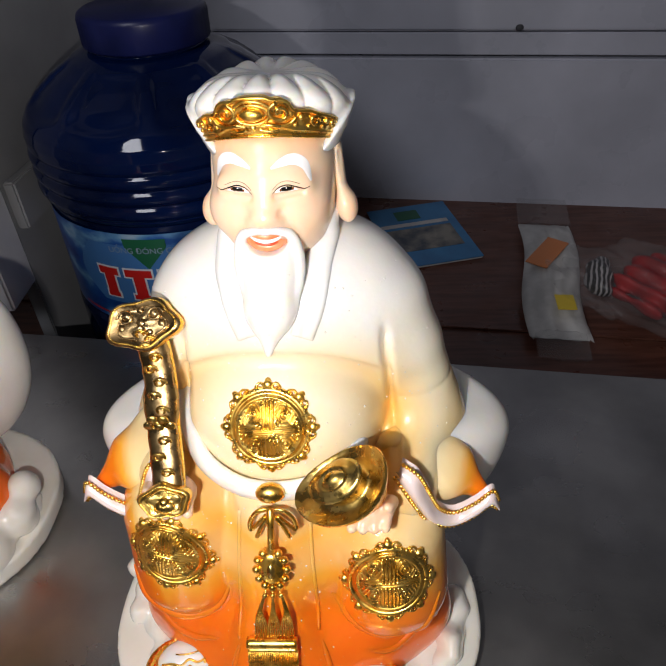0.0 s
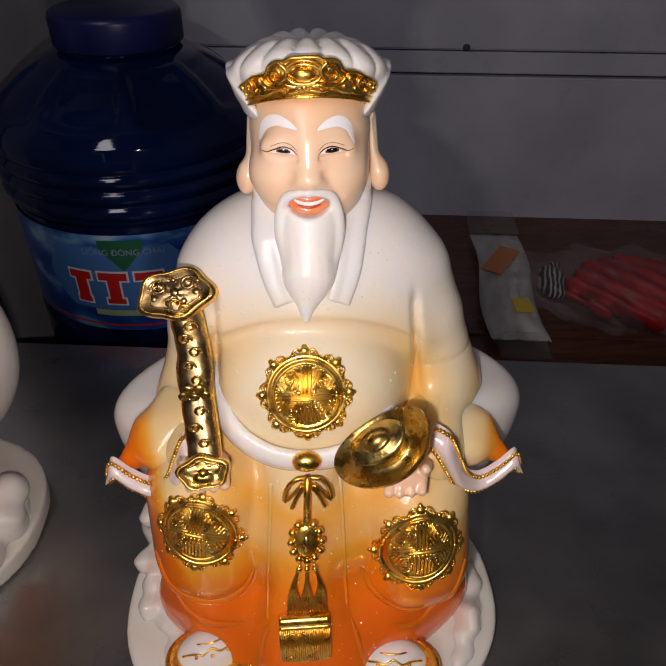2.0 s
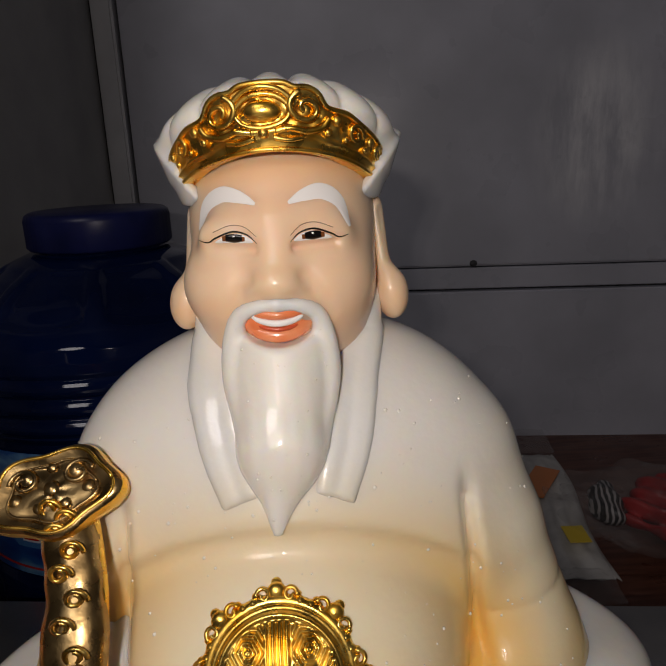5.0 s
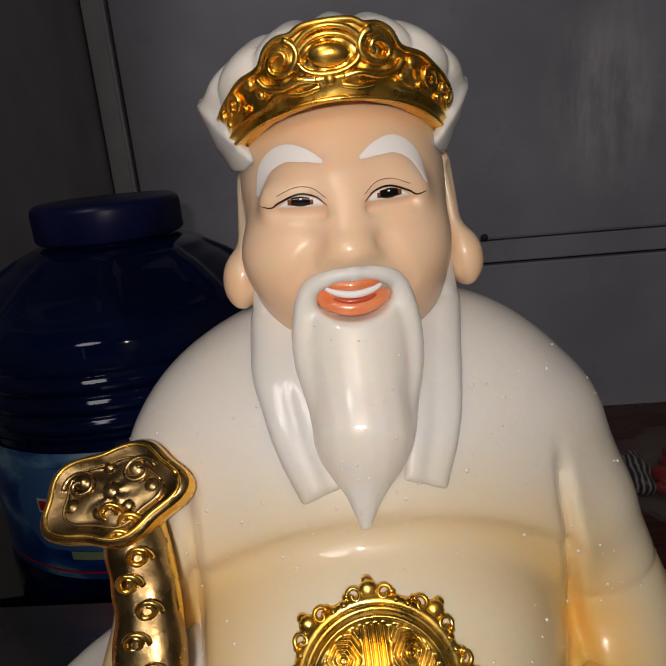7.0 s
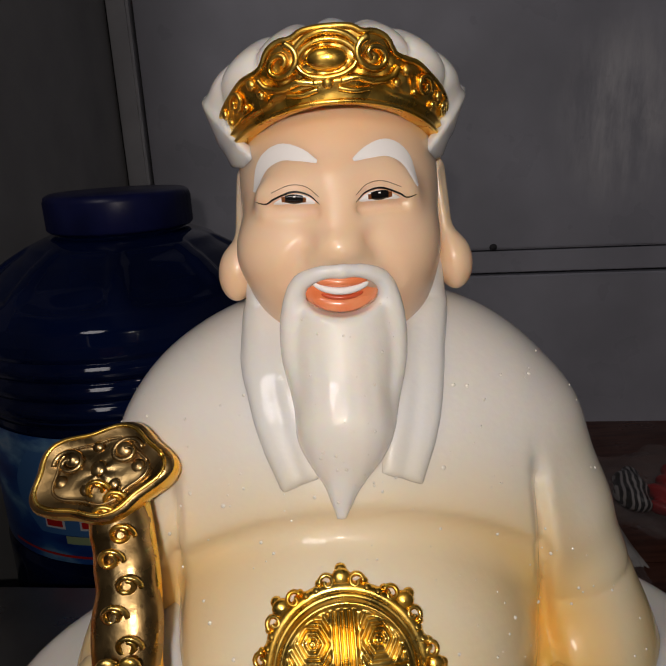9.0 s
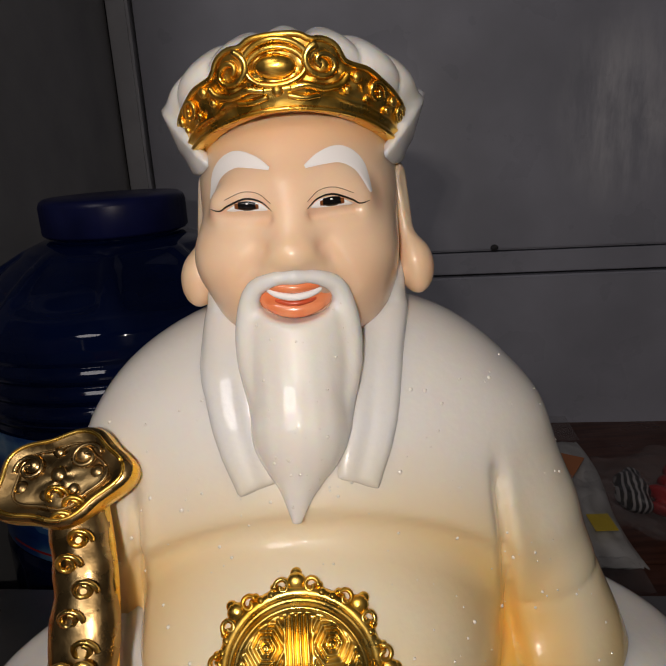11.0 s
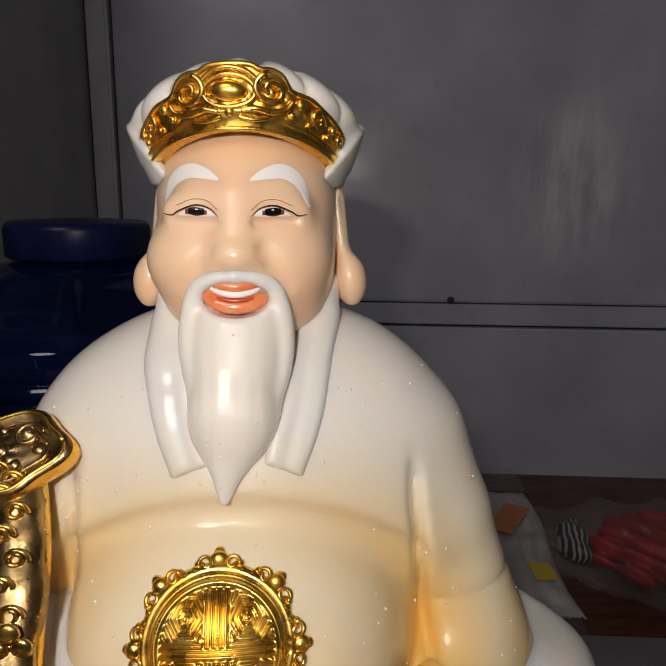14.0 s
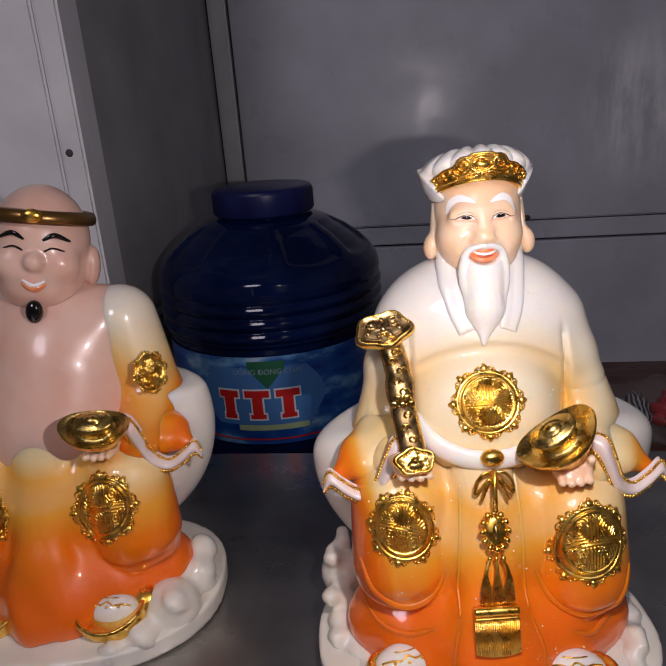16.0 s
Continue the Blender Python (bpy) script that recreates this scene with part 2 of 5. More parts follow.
DARKGAP = material("dark_joint_sealant", (0.05, 0.05, 0.055), 0.7)
WOOD = material("dark_brown_laminate", (0.10, 0.04, 0.027), 0.35)
vary(WOOD, (0.075, 0.028, 0.018), (0.14, 0.055, 0.036), 22.0, 6.0, (1.0, 9.0, 1.0))
vary_rough(WOOD, 0.25, 0.5, 30.0)
ROOM = material("dull_room_plaster", (0.35, 0.34, 0.33), 0.8)
vary(ROOM, (0.30, 0.29, 0.28), (0.42, 0.41, 0.40), 2.0)

# ---- mesh helpers ----


def link_mesh(name, verts, faces, mats, index=None, smooth=True, parent=None, label=""):
    me = bpy.data.meshes.new(name)
    me.from_pydata([tuple(map(float, v)) for v in verts], [], [tuple(map(int, f)) for f in faces])
    for m in mats if isinstance(mats, (list, tuple)) else [mats]:
        me.materials.append(m)
    if index is not None:
        me.polygons.foreach_set("material_index", np.asarray(index, np.int32))
    me.polygons.foreach_set("use_smooth", np.full(len(me.polygons), smooth))
    me.update()
    ob = new(name, me)
    if parent is not None:
        ob.parent = parent
    if label:
        ob["label"] = label
    return ob


def part(name, bm, mat, parent=None, label="", smooth=False):
    me = bpy.data.meshes.new(name)
    bmesh.ops.recalc_face_normals(bm, faces=bm.faces)
    for f in bm.faces:
        f.smooth = smooth
    bm.to_mesh(me)
    bm.free()
    me.materials.append(mat)
    ob = new(name, me)
    if parent is not None:
        ob.parent = parent
    if label:
        ob["label"] = label
    return ob


def slab(points, z0, z1, bevel=0.0):
    """A prism over a flat outline of (x, y), from z0 to z1."""
    bm = bmesh.new()
    low = [bm.verts.new((x, y, z0)) for x, y in points]
    top = [bm.verts.new((x, y, z1)) for x, y in points]
    bm.faces.new(low[::-1])
    bm.faces.new(top)
    for i in range(len(points)):
        j = (i + 1) % len(points)
        bm.faces.new((low[i], low[j], top[j], top[i]))
    if bevel:
        bmesh.ops.bevel(bm, geom=bm.edges[:], offset=bevel, segments=2, affect="EDGES")
    return bm


def box(lo, hi, bevel=0.0, turn=None):
    bm = slab([(lo[0], lo[1]), (hi[0], lo[1]), (hi[0], hi[1]), (lo[0], hi[1])], lo[2], hi[2], bevel)
    if turn is not None:
        bmesh.ops.transform(bm, matrix=turn, verts=bm.verts)
    return bm


def lathe(profile, steps=96, centre=(0, 0)):
    verts, faces = [], []
    n = len(profile)
    for i in range(steps):
        a = 2 * math.pi * i / steps
        for r, z in profile:
            verts.append((centre[0] + r * math.cos(a), centre[1] + r * math.sin(a), z))
    for i in range(steps):
        k = (i + 1) % steps
        for j in range(n - 1):
            faces.append((i * n + j, k * n + j, k * n + j + 1, i * n + j + 1))
    return verts, faces


# shapes from distance fields, in millimetres


def ell(p, c, r):
    q = [(p[i] - c[i]) for i in range(3)]
    k0 = np.sqrt(sum((q[i] / r[i]) ** 2 for i in range(3)))
    k1 = np.sqrt(sum((q[i] / r[i] ** 2) ** 2 for i in range(3))) + 1e-6
    return k0 * (k0 - 1) / k1


def cap(p, a, b, ra, rb, flat=(1, 1, 1)):
    a, b = np.array(a, float), np.array(b, float)
    s = np.array(flat, float)
    q = [(p[i] - a[i]) / s[i] for i in range(3)]
    d = (b - a) / s
    h = np.clip(sum(q[i] * d[i] for i in range(3)) / (d @ d), 0, 1)
    return (np.sqrt(sum((q[i] - d[i] * h) ** 2 for i in range(3))) - (ra + (rb - ra) * h)) * min(flat)


def mix(a, b, k):
    h = np.clip(0.5 + 0.5 * (b - a) / k, 0, 1)
    return b + (a - b) * h - k * h * (1 - h)


def cut(a, b, k):
    return -mix(-a, -b, k)


def nets(f, lo, hi, step):
    """The surface where f is 0, by surface nets: vertices in metres and quads."""
    ax = [np.arange(lo[i], hi[i] + step, step, dtype=np.float32) for i in range(3)]
    v = f(np.meshgrid(*ax, indexing="ij", sparse=True)).astype(np.float32)
    n = np.array(v.shape)
    total = np.zeros((*(n - 1), 3), np.float32)
    count = np.zeros(n - 1, np.float32)
    inside = v < 0
    quads = []
    ids = None
    crossing = []
    for d in range(3):
        e = [slice(None)] * 3
        g = [slice(None)] * 3
        e[d], g[d] = slice(0, -1), slice(1, None)
        a, b = v[tuple(e)], v[tuple(g)]
        change = inside[tuple(e)] != inside[tuple(g)]
        where = np.argwhere(change)
        t = a[change] / (a[change] - b[change])
        pos = where.astype(np.float32)
        pos[:, d] += t
        o1, o2 = [i for i in range(3) if i != d]
        for s1 in (0, 1):
            for s2 in (0, 1):
                c = where.copy()
                c[:, o1] -= s1
                c[:, o2] -= s2
                ok = ((c >= 0) & (c < n - 1)).all(1)
                flat = np.ravel_multi_index(tuple(c[ok].T), tuple(n - 1))
                np.add.at(total.reshape(-1, 3), flat, pos[ok])
                np.add.at(count.reshape(-1), flat, 1)
        crossing.append((d, o1, o2, where, inside[tuple(e)][change]))
    used = count > 0
    ids = np.full(n - 1, -1, np.int64)
    ids[used] = np.arange(used.sum())
    verts = total[used] / count[used][:, None]
    verts = (verts * step + np.array(lo, np.float32)) / 1000
    for d, o1, o2, where, first in crossing:
        ok = (where[:, o1] > 0) & (where[:, o2] > 0) & (where[:, o1] < n[o1] - 1) & (where[:, o2] < n[o2] - 1)
        w, s = where[ok], first[ok]
        ring = []
        for s1, s2 in ((1, 1), (0, 1), (0, 0), (1, 0)):
            c = w.copy()
            c[:, o1] -= s1
            c[:, o2] -= s2
            ring.append(ids[tuple(c.T)])
        q = np.stack(ring, 1)
        turn = s if d != 1 else ~s
        q[~turn] = q[~turn][:, ::-1]
        quads.append(q)
    return verts, np.concatenate(quads)


class Sculpt:
    """Collects pieces of one mesh, each with its material."""

    def __init__(self):
        self.verts, self.faces, self.index, self.mats, self.count = [], [], [], [], 0

    def add(self, verts, faces, mat):
        if mat not in self.mats:
            self.mats.append(mat)
        verts = np.asarray(verts, float)
        self.verts.append(verts)
        self.faces += [tuple(int(i) + self.count for i in f) for f in faces]
        self.index += [self.mats.index(mat)] * len(faces)
        self.count += len(verts)

    def field(self, f, lo, hi, step, mat):
        v, q = nets(f, lo, hi, step)
        self.add(v, q, mat)
        return v, q

    def tube(self, points, radius, mat, flat=1.0, sides=8):
        pts = [Vector(p) / 1000 for p in points]
        verts, faces = [], []
        side = None
        for i, p in enumerate(pts):
            d = (pts[min(i + 1, len(pts) - 1)] - pts[max(i - 1, 0)]).normalized()
            if side is None:
                side = d.cross(Vector((0, 1, 0.01))).normalized()
            side = (side - d * side.dot(d)).normalized()
            up = d.cross(side)
            r = (radius(i / (len(pts) - 1)) if callable(radius) else radius) / 1000
            for k in range(sides):
                a = 2 * math.pi * k / sides
                verts.append(p + side * (r * math.cos(a)) + up * (r * flat * math.sin(a)))
        for i in range(len(pts) - 1):
            for k in range(sides):
                m = (k + 1) % sides
                faces.append((i * sides + k, i * sides + m, (i + 1) * sides + m, (i + 1) * sides + k))
        faces.append(tuple(range(sides))[::-1])
        faces.append(tuple((len(pts) - 1) * sides + k for k in range(sides)))
        self.add(verts, faces, mat)

    def ball(self, c, r, mat, turn=None, rings=8):
        r = (r, r, r) if np.isscalar(r) else r
        m = Matrix.Identity(3) if turn is None else turn
        verts, faces = [], []
        n = rings * 2
        for i in range(rings + 1):
            t = math.pi * i / rings
            for k in range(n):
                a = 2 * math.pi * k / n
                verts.append((Vector(c) + m @ Vector((r[0] * math.sin(t) * math.cos(a), r[1] * math.sin(t) * math.sin(a), r[2] * math.cos(t)))) / 1000)
        for i in range(rings):
            for k in range(n):
                j = (k + 1) % n
                faces.append((i * n + k, (i + 1) * n + k, (i + 1) * n + j, i * n + j))
        self.add(verts, faces, mat)

    def sheet(self, f, us, vs, mat):
        """A grid of f(u, v) in millimetres."""
        verts = [Vector(f(u, v)) / 1000 for u in us for v in vs]
        n = len(vs)
        faces = [(i * n + j, i * n + j + 1, (i + 1) * n + j + 1, (i + 1) * n + j) for i in range(len(us) - 1) for j in range(n - 1)]
        self.add(verts, faces, mat)

    def finish(self, name):
        return link_mesh(name, np.concatenate(self.verts), self.faces, self.mats, self.index)


def facing(normal, up=(0, 0, 1)):
    """Axes of a plaque: x along its width, y up it, z out of it."""
    z = Vector(normal).normalized()
    x = Vector(up).cross(z).normalized()
    return Matrix((x, z.cross(x), z)).transposed()


# ---- the cabinet ----
SLOPE = -0.13   # the table's back edge and the rear wall run slightly askew


def edge_y(x):
    return 0.1968 + SLOPE * x


def wall_y(x):
    return 0.666 + SLOPE * x


floor = part("floor", slab([(-0.9, -0.6), (0.9, -0.6), (0.9, edge_y(0.9)), (-0.9, edge_y(-0.9))], -0.022, 0.0, 0.0015), STEEL)
tagged(floor, "worn grey sheet steel table top with fine scratches", "table top", kind="structure")
board = part("ground", slab([(-0.9, 0.0), (0.9, 0.0), (0.9, 0.372 + SLOPE * (0.9 - 0.17)), (-0.9, 0.372 + SLOPE * (-0.9 - 0.17))], -0.145, -0.125, 0.001), WOOD)
tagged(board, "dark brown laminate board below the table top", "board", kind="structure")
board2 = part("ground", slab([(-0.9, 0.375 + SLOPE * (-0.9 - 0.17)), (0.9, 0.375 + SLOPE * (0.9 - 0.17)), (0.9, 0.85), (-0.9, 0.85)], -0.145, -0.124, 0.001), WOOD)
tagged(board2, "dark brown laminate board running under the rear wall", "board", kind="structure")
trim = part("trim", slab([(-0.9, 0.3705 + SLOPE * (-0.9 - 0.17)), (0.9, 0.3705 + SLOPE * (0.9 - 0.17)), (0.9, 0.3765 + SLOPE * (0.9 - 0.17)), (-0.9, 0.3765 + SLOPE * (-0.9 - 0.17))], -0.124, -0.122, 0.0005), WOOD)
tagged(trim, "thin brown strip over the joint of the boards", "trim", kind="structure")


def wall_slab(x0, x1, z0, z1, front, back, bevel=0.0):
    return slab([(x0, wall_y(x0) + front), (x1, wall_y(x1) + front), (x1, wall_y(x1) + back), (x0, wall_y(x0) + back)], z0, z1, bevel)


wall = new("wall_north")
tagged(wall, "grey painted sheet metal rear wall with a seam", "wall", kind="structure")
part("panel", wall_slab(-0.166, 0.95, 0.0845, 1.0, 0.0, 0.012, 0.002), STREAKED, wall)
part("rail", wall_slab(-0.166, 0.95, 0.0585, 0.0825, 0.0015, 0.012, 0.001), GREY, wall)
part("panel", wall_slab(-0.166, 0.95, -0.126, 0.0555, -0.002, 0.012, 0.002), GREY, wall)
part("backing", wall_slab(-0.3, 0.95, -0.14, 1.0, 0.0115, 0.02), DARKGAP, wall)
bm = bmesh.new()
bmesh.ops.create_uvsphere(bm, u_segments=12, v_segments=8, radius=0.0045)
bmesh.ops.transform(bm, matrix=Matrix.Translation((0.208, wall_y(0.208) - 0.001, 0.088)) @ Matrix.Diagonal((1, 0.6, 0.8, 1)), verts=bm.verts)
screw = part("screw", bm, DARKGAP, wall, "dark screw head", True)

corner = part("trim", wall_slab(-0.192, -0.1685, -0.126, 1.0, -0.012, 0.012, 0.003), UPRIGHT)
tagged(corner, "grey metal upright in the cabinet's corner", "upright", kind="structure")
side = new("wall_west")
tagged(side, "grey painted metal side wall of the cabinet", "wall", kind="structure")
SIDE = [(-0.231, 0.292), (-0.1935, 0.685)]
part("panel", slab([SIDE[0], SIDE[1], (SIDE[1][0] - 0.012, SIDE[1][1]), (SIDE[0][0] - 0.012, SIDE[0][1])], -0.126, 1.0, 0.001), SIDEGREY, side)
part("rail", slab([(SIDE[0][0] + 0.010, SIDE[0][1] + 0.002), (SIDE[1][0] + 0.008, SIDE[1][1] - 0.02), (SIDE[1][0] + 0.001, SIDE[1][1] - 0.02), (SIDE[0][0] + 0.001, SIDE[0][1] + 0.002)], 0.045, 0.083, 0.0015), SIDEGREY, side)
post = new("door_post")
tagged(post, "white painted metal post with small dark screw holes", "post", kind="structure")
part("flange", box((-0.246, 0.248, 0.0005), (-0.229, 0.2905, 1.0), 0.002), PALE, post)
part("face", box((-0.42, 0.250, 0.0005), (-0.2472, 0.2905, 1.0), 0.002), PALE, post)
for z in (0.08, 0.2305, 0.38):
    bm = bmesh.new()
    bmesh.ops.create_uvsphere(bm, u_segments=10, v_segments=6, radius=0.0028)
    bmesh.ops.transform(bm, matrix=Matrix.Translation((-0.2395, 0.2478, z)) @ Matrix.Diagonal((1, 0.3, 1, 1)), verts=bm.verts)
    part("screw_hole", bm, DARKGAP, post, "", True)

# the dim room that closes the place behind and above
for nm, lo, hi, say in (("wall_south", (-1.6, -2.0, -0.9), (1.6, -1.95, 1.6), "dull plaster wall behind the camera"),
                        ("wall_east", (0.97, -2.0, -0.9), (1.0, 1.0, 1.6), "dull plaster wall beside the cabinet"),
                        ("wall_outer", (-1.6, -2.0, -0.9), (-1.57, 1.0, 1.6), "dull plaster wall of the room"),
                        ("ceiling", (-1.6, -2.0, 1.6), (1.0, 1.0, 1.63), "dull plaster ceiling of the room")):
    tagged(part(nm, box(lo, hi), ROOM), say, "ceiling" if nm == "ceiling" else "wall", kind="structure")

# ---- the water jug ----
JX, JY = -0.1145, 0.338
LIQUID = material("dark_blue_bottle_plastic", (0.004, 0.008, 0.035), 0.06, 0, 0.0, 0.0, (0.004, 0.003, 0.002), 0.35)
vary(LIQUID, (0.0008, 0.004, 0.024), (0.0016, 0.0085, 0.050), 12.0, 3.0)
CAP = material("blue_cap_plastic", (0.012, 0.02, 0.12), 0.34, 0, 0.0, 0.0, (0.004, 0.003, 0.002), 0.3)
vary(CAP, (0.005, 0.008, 0.048), (0.009, 0.013, 0.078), 40.0)
LABEL = material("printed_blue_label", (0.03, 0.12, 0.42), 0.3, 0, 0.3)
n1 = node(LABEL, "ShaderNodeTexNoise", Scale=28.0, Detail=5.0)
wire(LABEL, coords(LABEL, (1, 1, 2.2)), n1.inputs["Vector"])
wire(LABEL, ramp(LABEL, n1.outputs["Fac"], [(0.35, (0.004, 0.03, 0.20)), (0.55, (0.012, 0.09, 0.34)), (0.66, (0.12, 0.30, 0.52)), (0.78, (0.40, 0.52, 0.62))]), shader(LABEL).inputs["Base Color"])
RED = material("red_print", (0.55, 0.015, 0.012), 0.35)
GREEN = material("green_print", (0.01, 0.11, 0.05), 0.35)
PRINT = material("pale_print", (0.22, 0.30, 0.40), 0.4)
jug = new("water_jug")
tagged(jug, "large dark blue plastic water jug with a printed blue label", "water jug")
prof = [(0.0, -0.125), (0.088, -0.125), (0.095, -0.118), (0.096, -0.06), (0.0955, -0.018), (0.093, -0.012), (0.0935, 0.068), (0.094, 0.072), (0.0965, 0.076)]
for z in (0.082, 0.093, 0.104):
    prof += [(0.0963 + 0.0024 * math.sin(k * math.pi / 6), z + (k - 3) * 0.0017) for k in range(7)]
prof += [(0.0975, 0.112), (0.0975, 0.118), (0.0958, 0.125), (0.0905, 0.1335), (0.0815, 0.143), (0.069, 0.1525), (0.056, 0.1595), (0.045, 0.1635), (0.0395, 0.1645), (0.0385, 0.167), (0.0385, 0.172), (0.0, 0.172)]
fine = []
for (r0, z0), (r1, z1) in zip(prof[:-1], prof[1:]):
    for k in range(6):
        fine.append((r0 + (r1 - r0) * k / 6, z0 + (z1 - z0) * k / 6))
fine.append(prof[-1])
v, f = lathe(fine, 360)
v = np.array(v)
# pressed flutes round the shoulder
ang, rad = np.arctan2(v[:, 1], v[:, 0]), np.hypot(v[:, 0], v[:, 1])
across = np.abs((ang * 9 / (2 * math.pi)) % 1.0 - 0.5) * 2
low = 0.1335 + 0.006 * across ** 2
inside = 1 / (1 + np.exp(-(0.80 - across) / 0.035)) / (1 + np.exp(-(v[:, 2] - low) / 0.0007)) / (1 + np.exp((v[:, 2] - 0.1585) / 0.0012))
dent = 0.0040 * inside
v[:, 0] -= np.cos(ang) * dent
v[:, 1] -= np.sin(ang) * dent
link_mesh("body", v, f, LIQUID, parent=jug)
v, f = lathe([(0.0, 0.1885), (0.040, 0.1885), (0.0425, 0.187), (0.043, 0.184), (0.043, 0.168), (0.042, 0.1665), (0.039, 0.1665)], 96)
v = np.array(v)
ang = np.arctan2(v[:, 1], v[:, 0])
rib = np.where((v[:, 2] < 0.185) & (np.hypot(v[:, 0], v[:, 1]) > 0.042), 0.0006 * np.sign(np.sin(48 * ang + 0.3)), 0)
v[:, 0] += np.cos(ang) * rib
v[:, 1] += np.sin(ang) * rib
link_mesh("lid", v, f, CAP, parent=jug, label="ribbed blue screw lid")
jug.location = (JX, JY, 0)


def on_jug(s, z, out=0.0):
    """A place on the label: s metres along it from the point that faces the table's front."""
    a = -math.pi / 2 + s / 0.0945
    return (0.0945 + out) * math.cos(a), (0.0945 + out) * math.sin(a), z


def patch(name, inside, s0, s1, z0, z1, out, mat, parent, cols=60, rows=24, label=""):
    """A thin printed patch that lies round the jug; inside(s, z) bends the grid into its outline."""
    verts, faces = [], []
    for i in range(cols + 1):
        for j in range(rows + 1):
            s, z = inside(i / cols, j / rows)
            verts.append(on_jug(s0 + (s1 - s0) * s, z0 + (z1 - z0) * z, out))
    n = rows + 1
    for i in range(cols):
        for j in range(rows):
            faces.append((i * n + j, (i + 1) * n + j, (i + 1) * n + j + 1, i * n + j + 1))
    return link_mesh(name, verts, faces, mat, parent=parent, label=label)


label_ob = patch("label", lambda s, z: (s, z), -0.125, 0.125, -0.010, 0.067, 0.0, LABEL, jug, label="blue printed paper label with white clouds")
patch("pale_panel", lambda s, z: (0.5 + (s - 0.5) * (0.72 + 0.28 * math.sin(math.pi * z)), z), -0.062, 0.044, 0.008, 0.058, 0.0002, material("pale_blue_print", (0.05, 0.17, 0.42), 0.35), label_ob)
patch("green_heart", lambda s, z: (0.5 + (s - 0.5) * min(1.0, 0.02 + 1.35 * z), z), -0.018, 0.012, 0.040, 0.0635, 0.0006, GREEN, label_ob, 10, 10)
WHITEPRINT = material("white_print", (0.60, 0.66, 0.72), 0.4)
for mid, wide in ((-0.036, 0.016), (-0.0125, 0.020), (0.0125, 0.019)):
    for grow, out, mat in ((0.0014, 0.0007, WHITEPRINT), (0.0, 0.0010, RED)):
        for x0, x1, z0, z1 in ((-0.0042, 0.0042, 0.015, 0.0375), (-wide / 2, wide / 2, 0.0325, 0.0385), (-wide * 0.32, wide * 0.32, 0.0135, 0.0175)):
            patch("white_edge" if grow else "red_shape", lambda s, z: (s, z), mid + x0 - grow, mid + x1 + grow, z0 - grow, z1 + grow, out, mat, label_ob, 6, 2)
patch("pale_bar", lambda s, z: (s, z), -0.030, 0.028, 0.003, 0.008, 0.0008, material("yellow_green_print", (0.30, 0.40, 0.22), 0.4), label_ob, 14, 2)
patch("red_line", lambda s, z: (s, z + 3.0 * (s - 0.5) ** 2), -0.075, 0.06, -0.006, -0.0045, 0.0008, RED, label_ob, 40, 1)

words = bpy.data.curves.new("words", "FONT")
words.body = "UỐNG ĐÓNG CHAI"
words.size, words.align_x, words.extrude = 0.0062, "CENTER", 0.0
tmp = new("words", words)
dg = bpy.context.evaluated_depsgraph_get()
tm = bpy.data.meshes.new_from_object(tmp.evaluated_get(dg))
for vert in tm.vertices:
    vert.co = Vector(on_jug(vert.co.x - 0.002, vert.co.y + 0.0525, 0.001))
bpy.data.objects.remove(tmp)
tm.materials.append(PRINT)
writing = new("writing", tm)
writing.parent = label_ob

# ---- the statues ----


def at_xyz(c, m, p):
    return Vector(c) + m @ Vector(p)


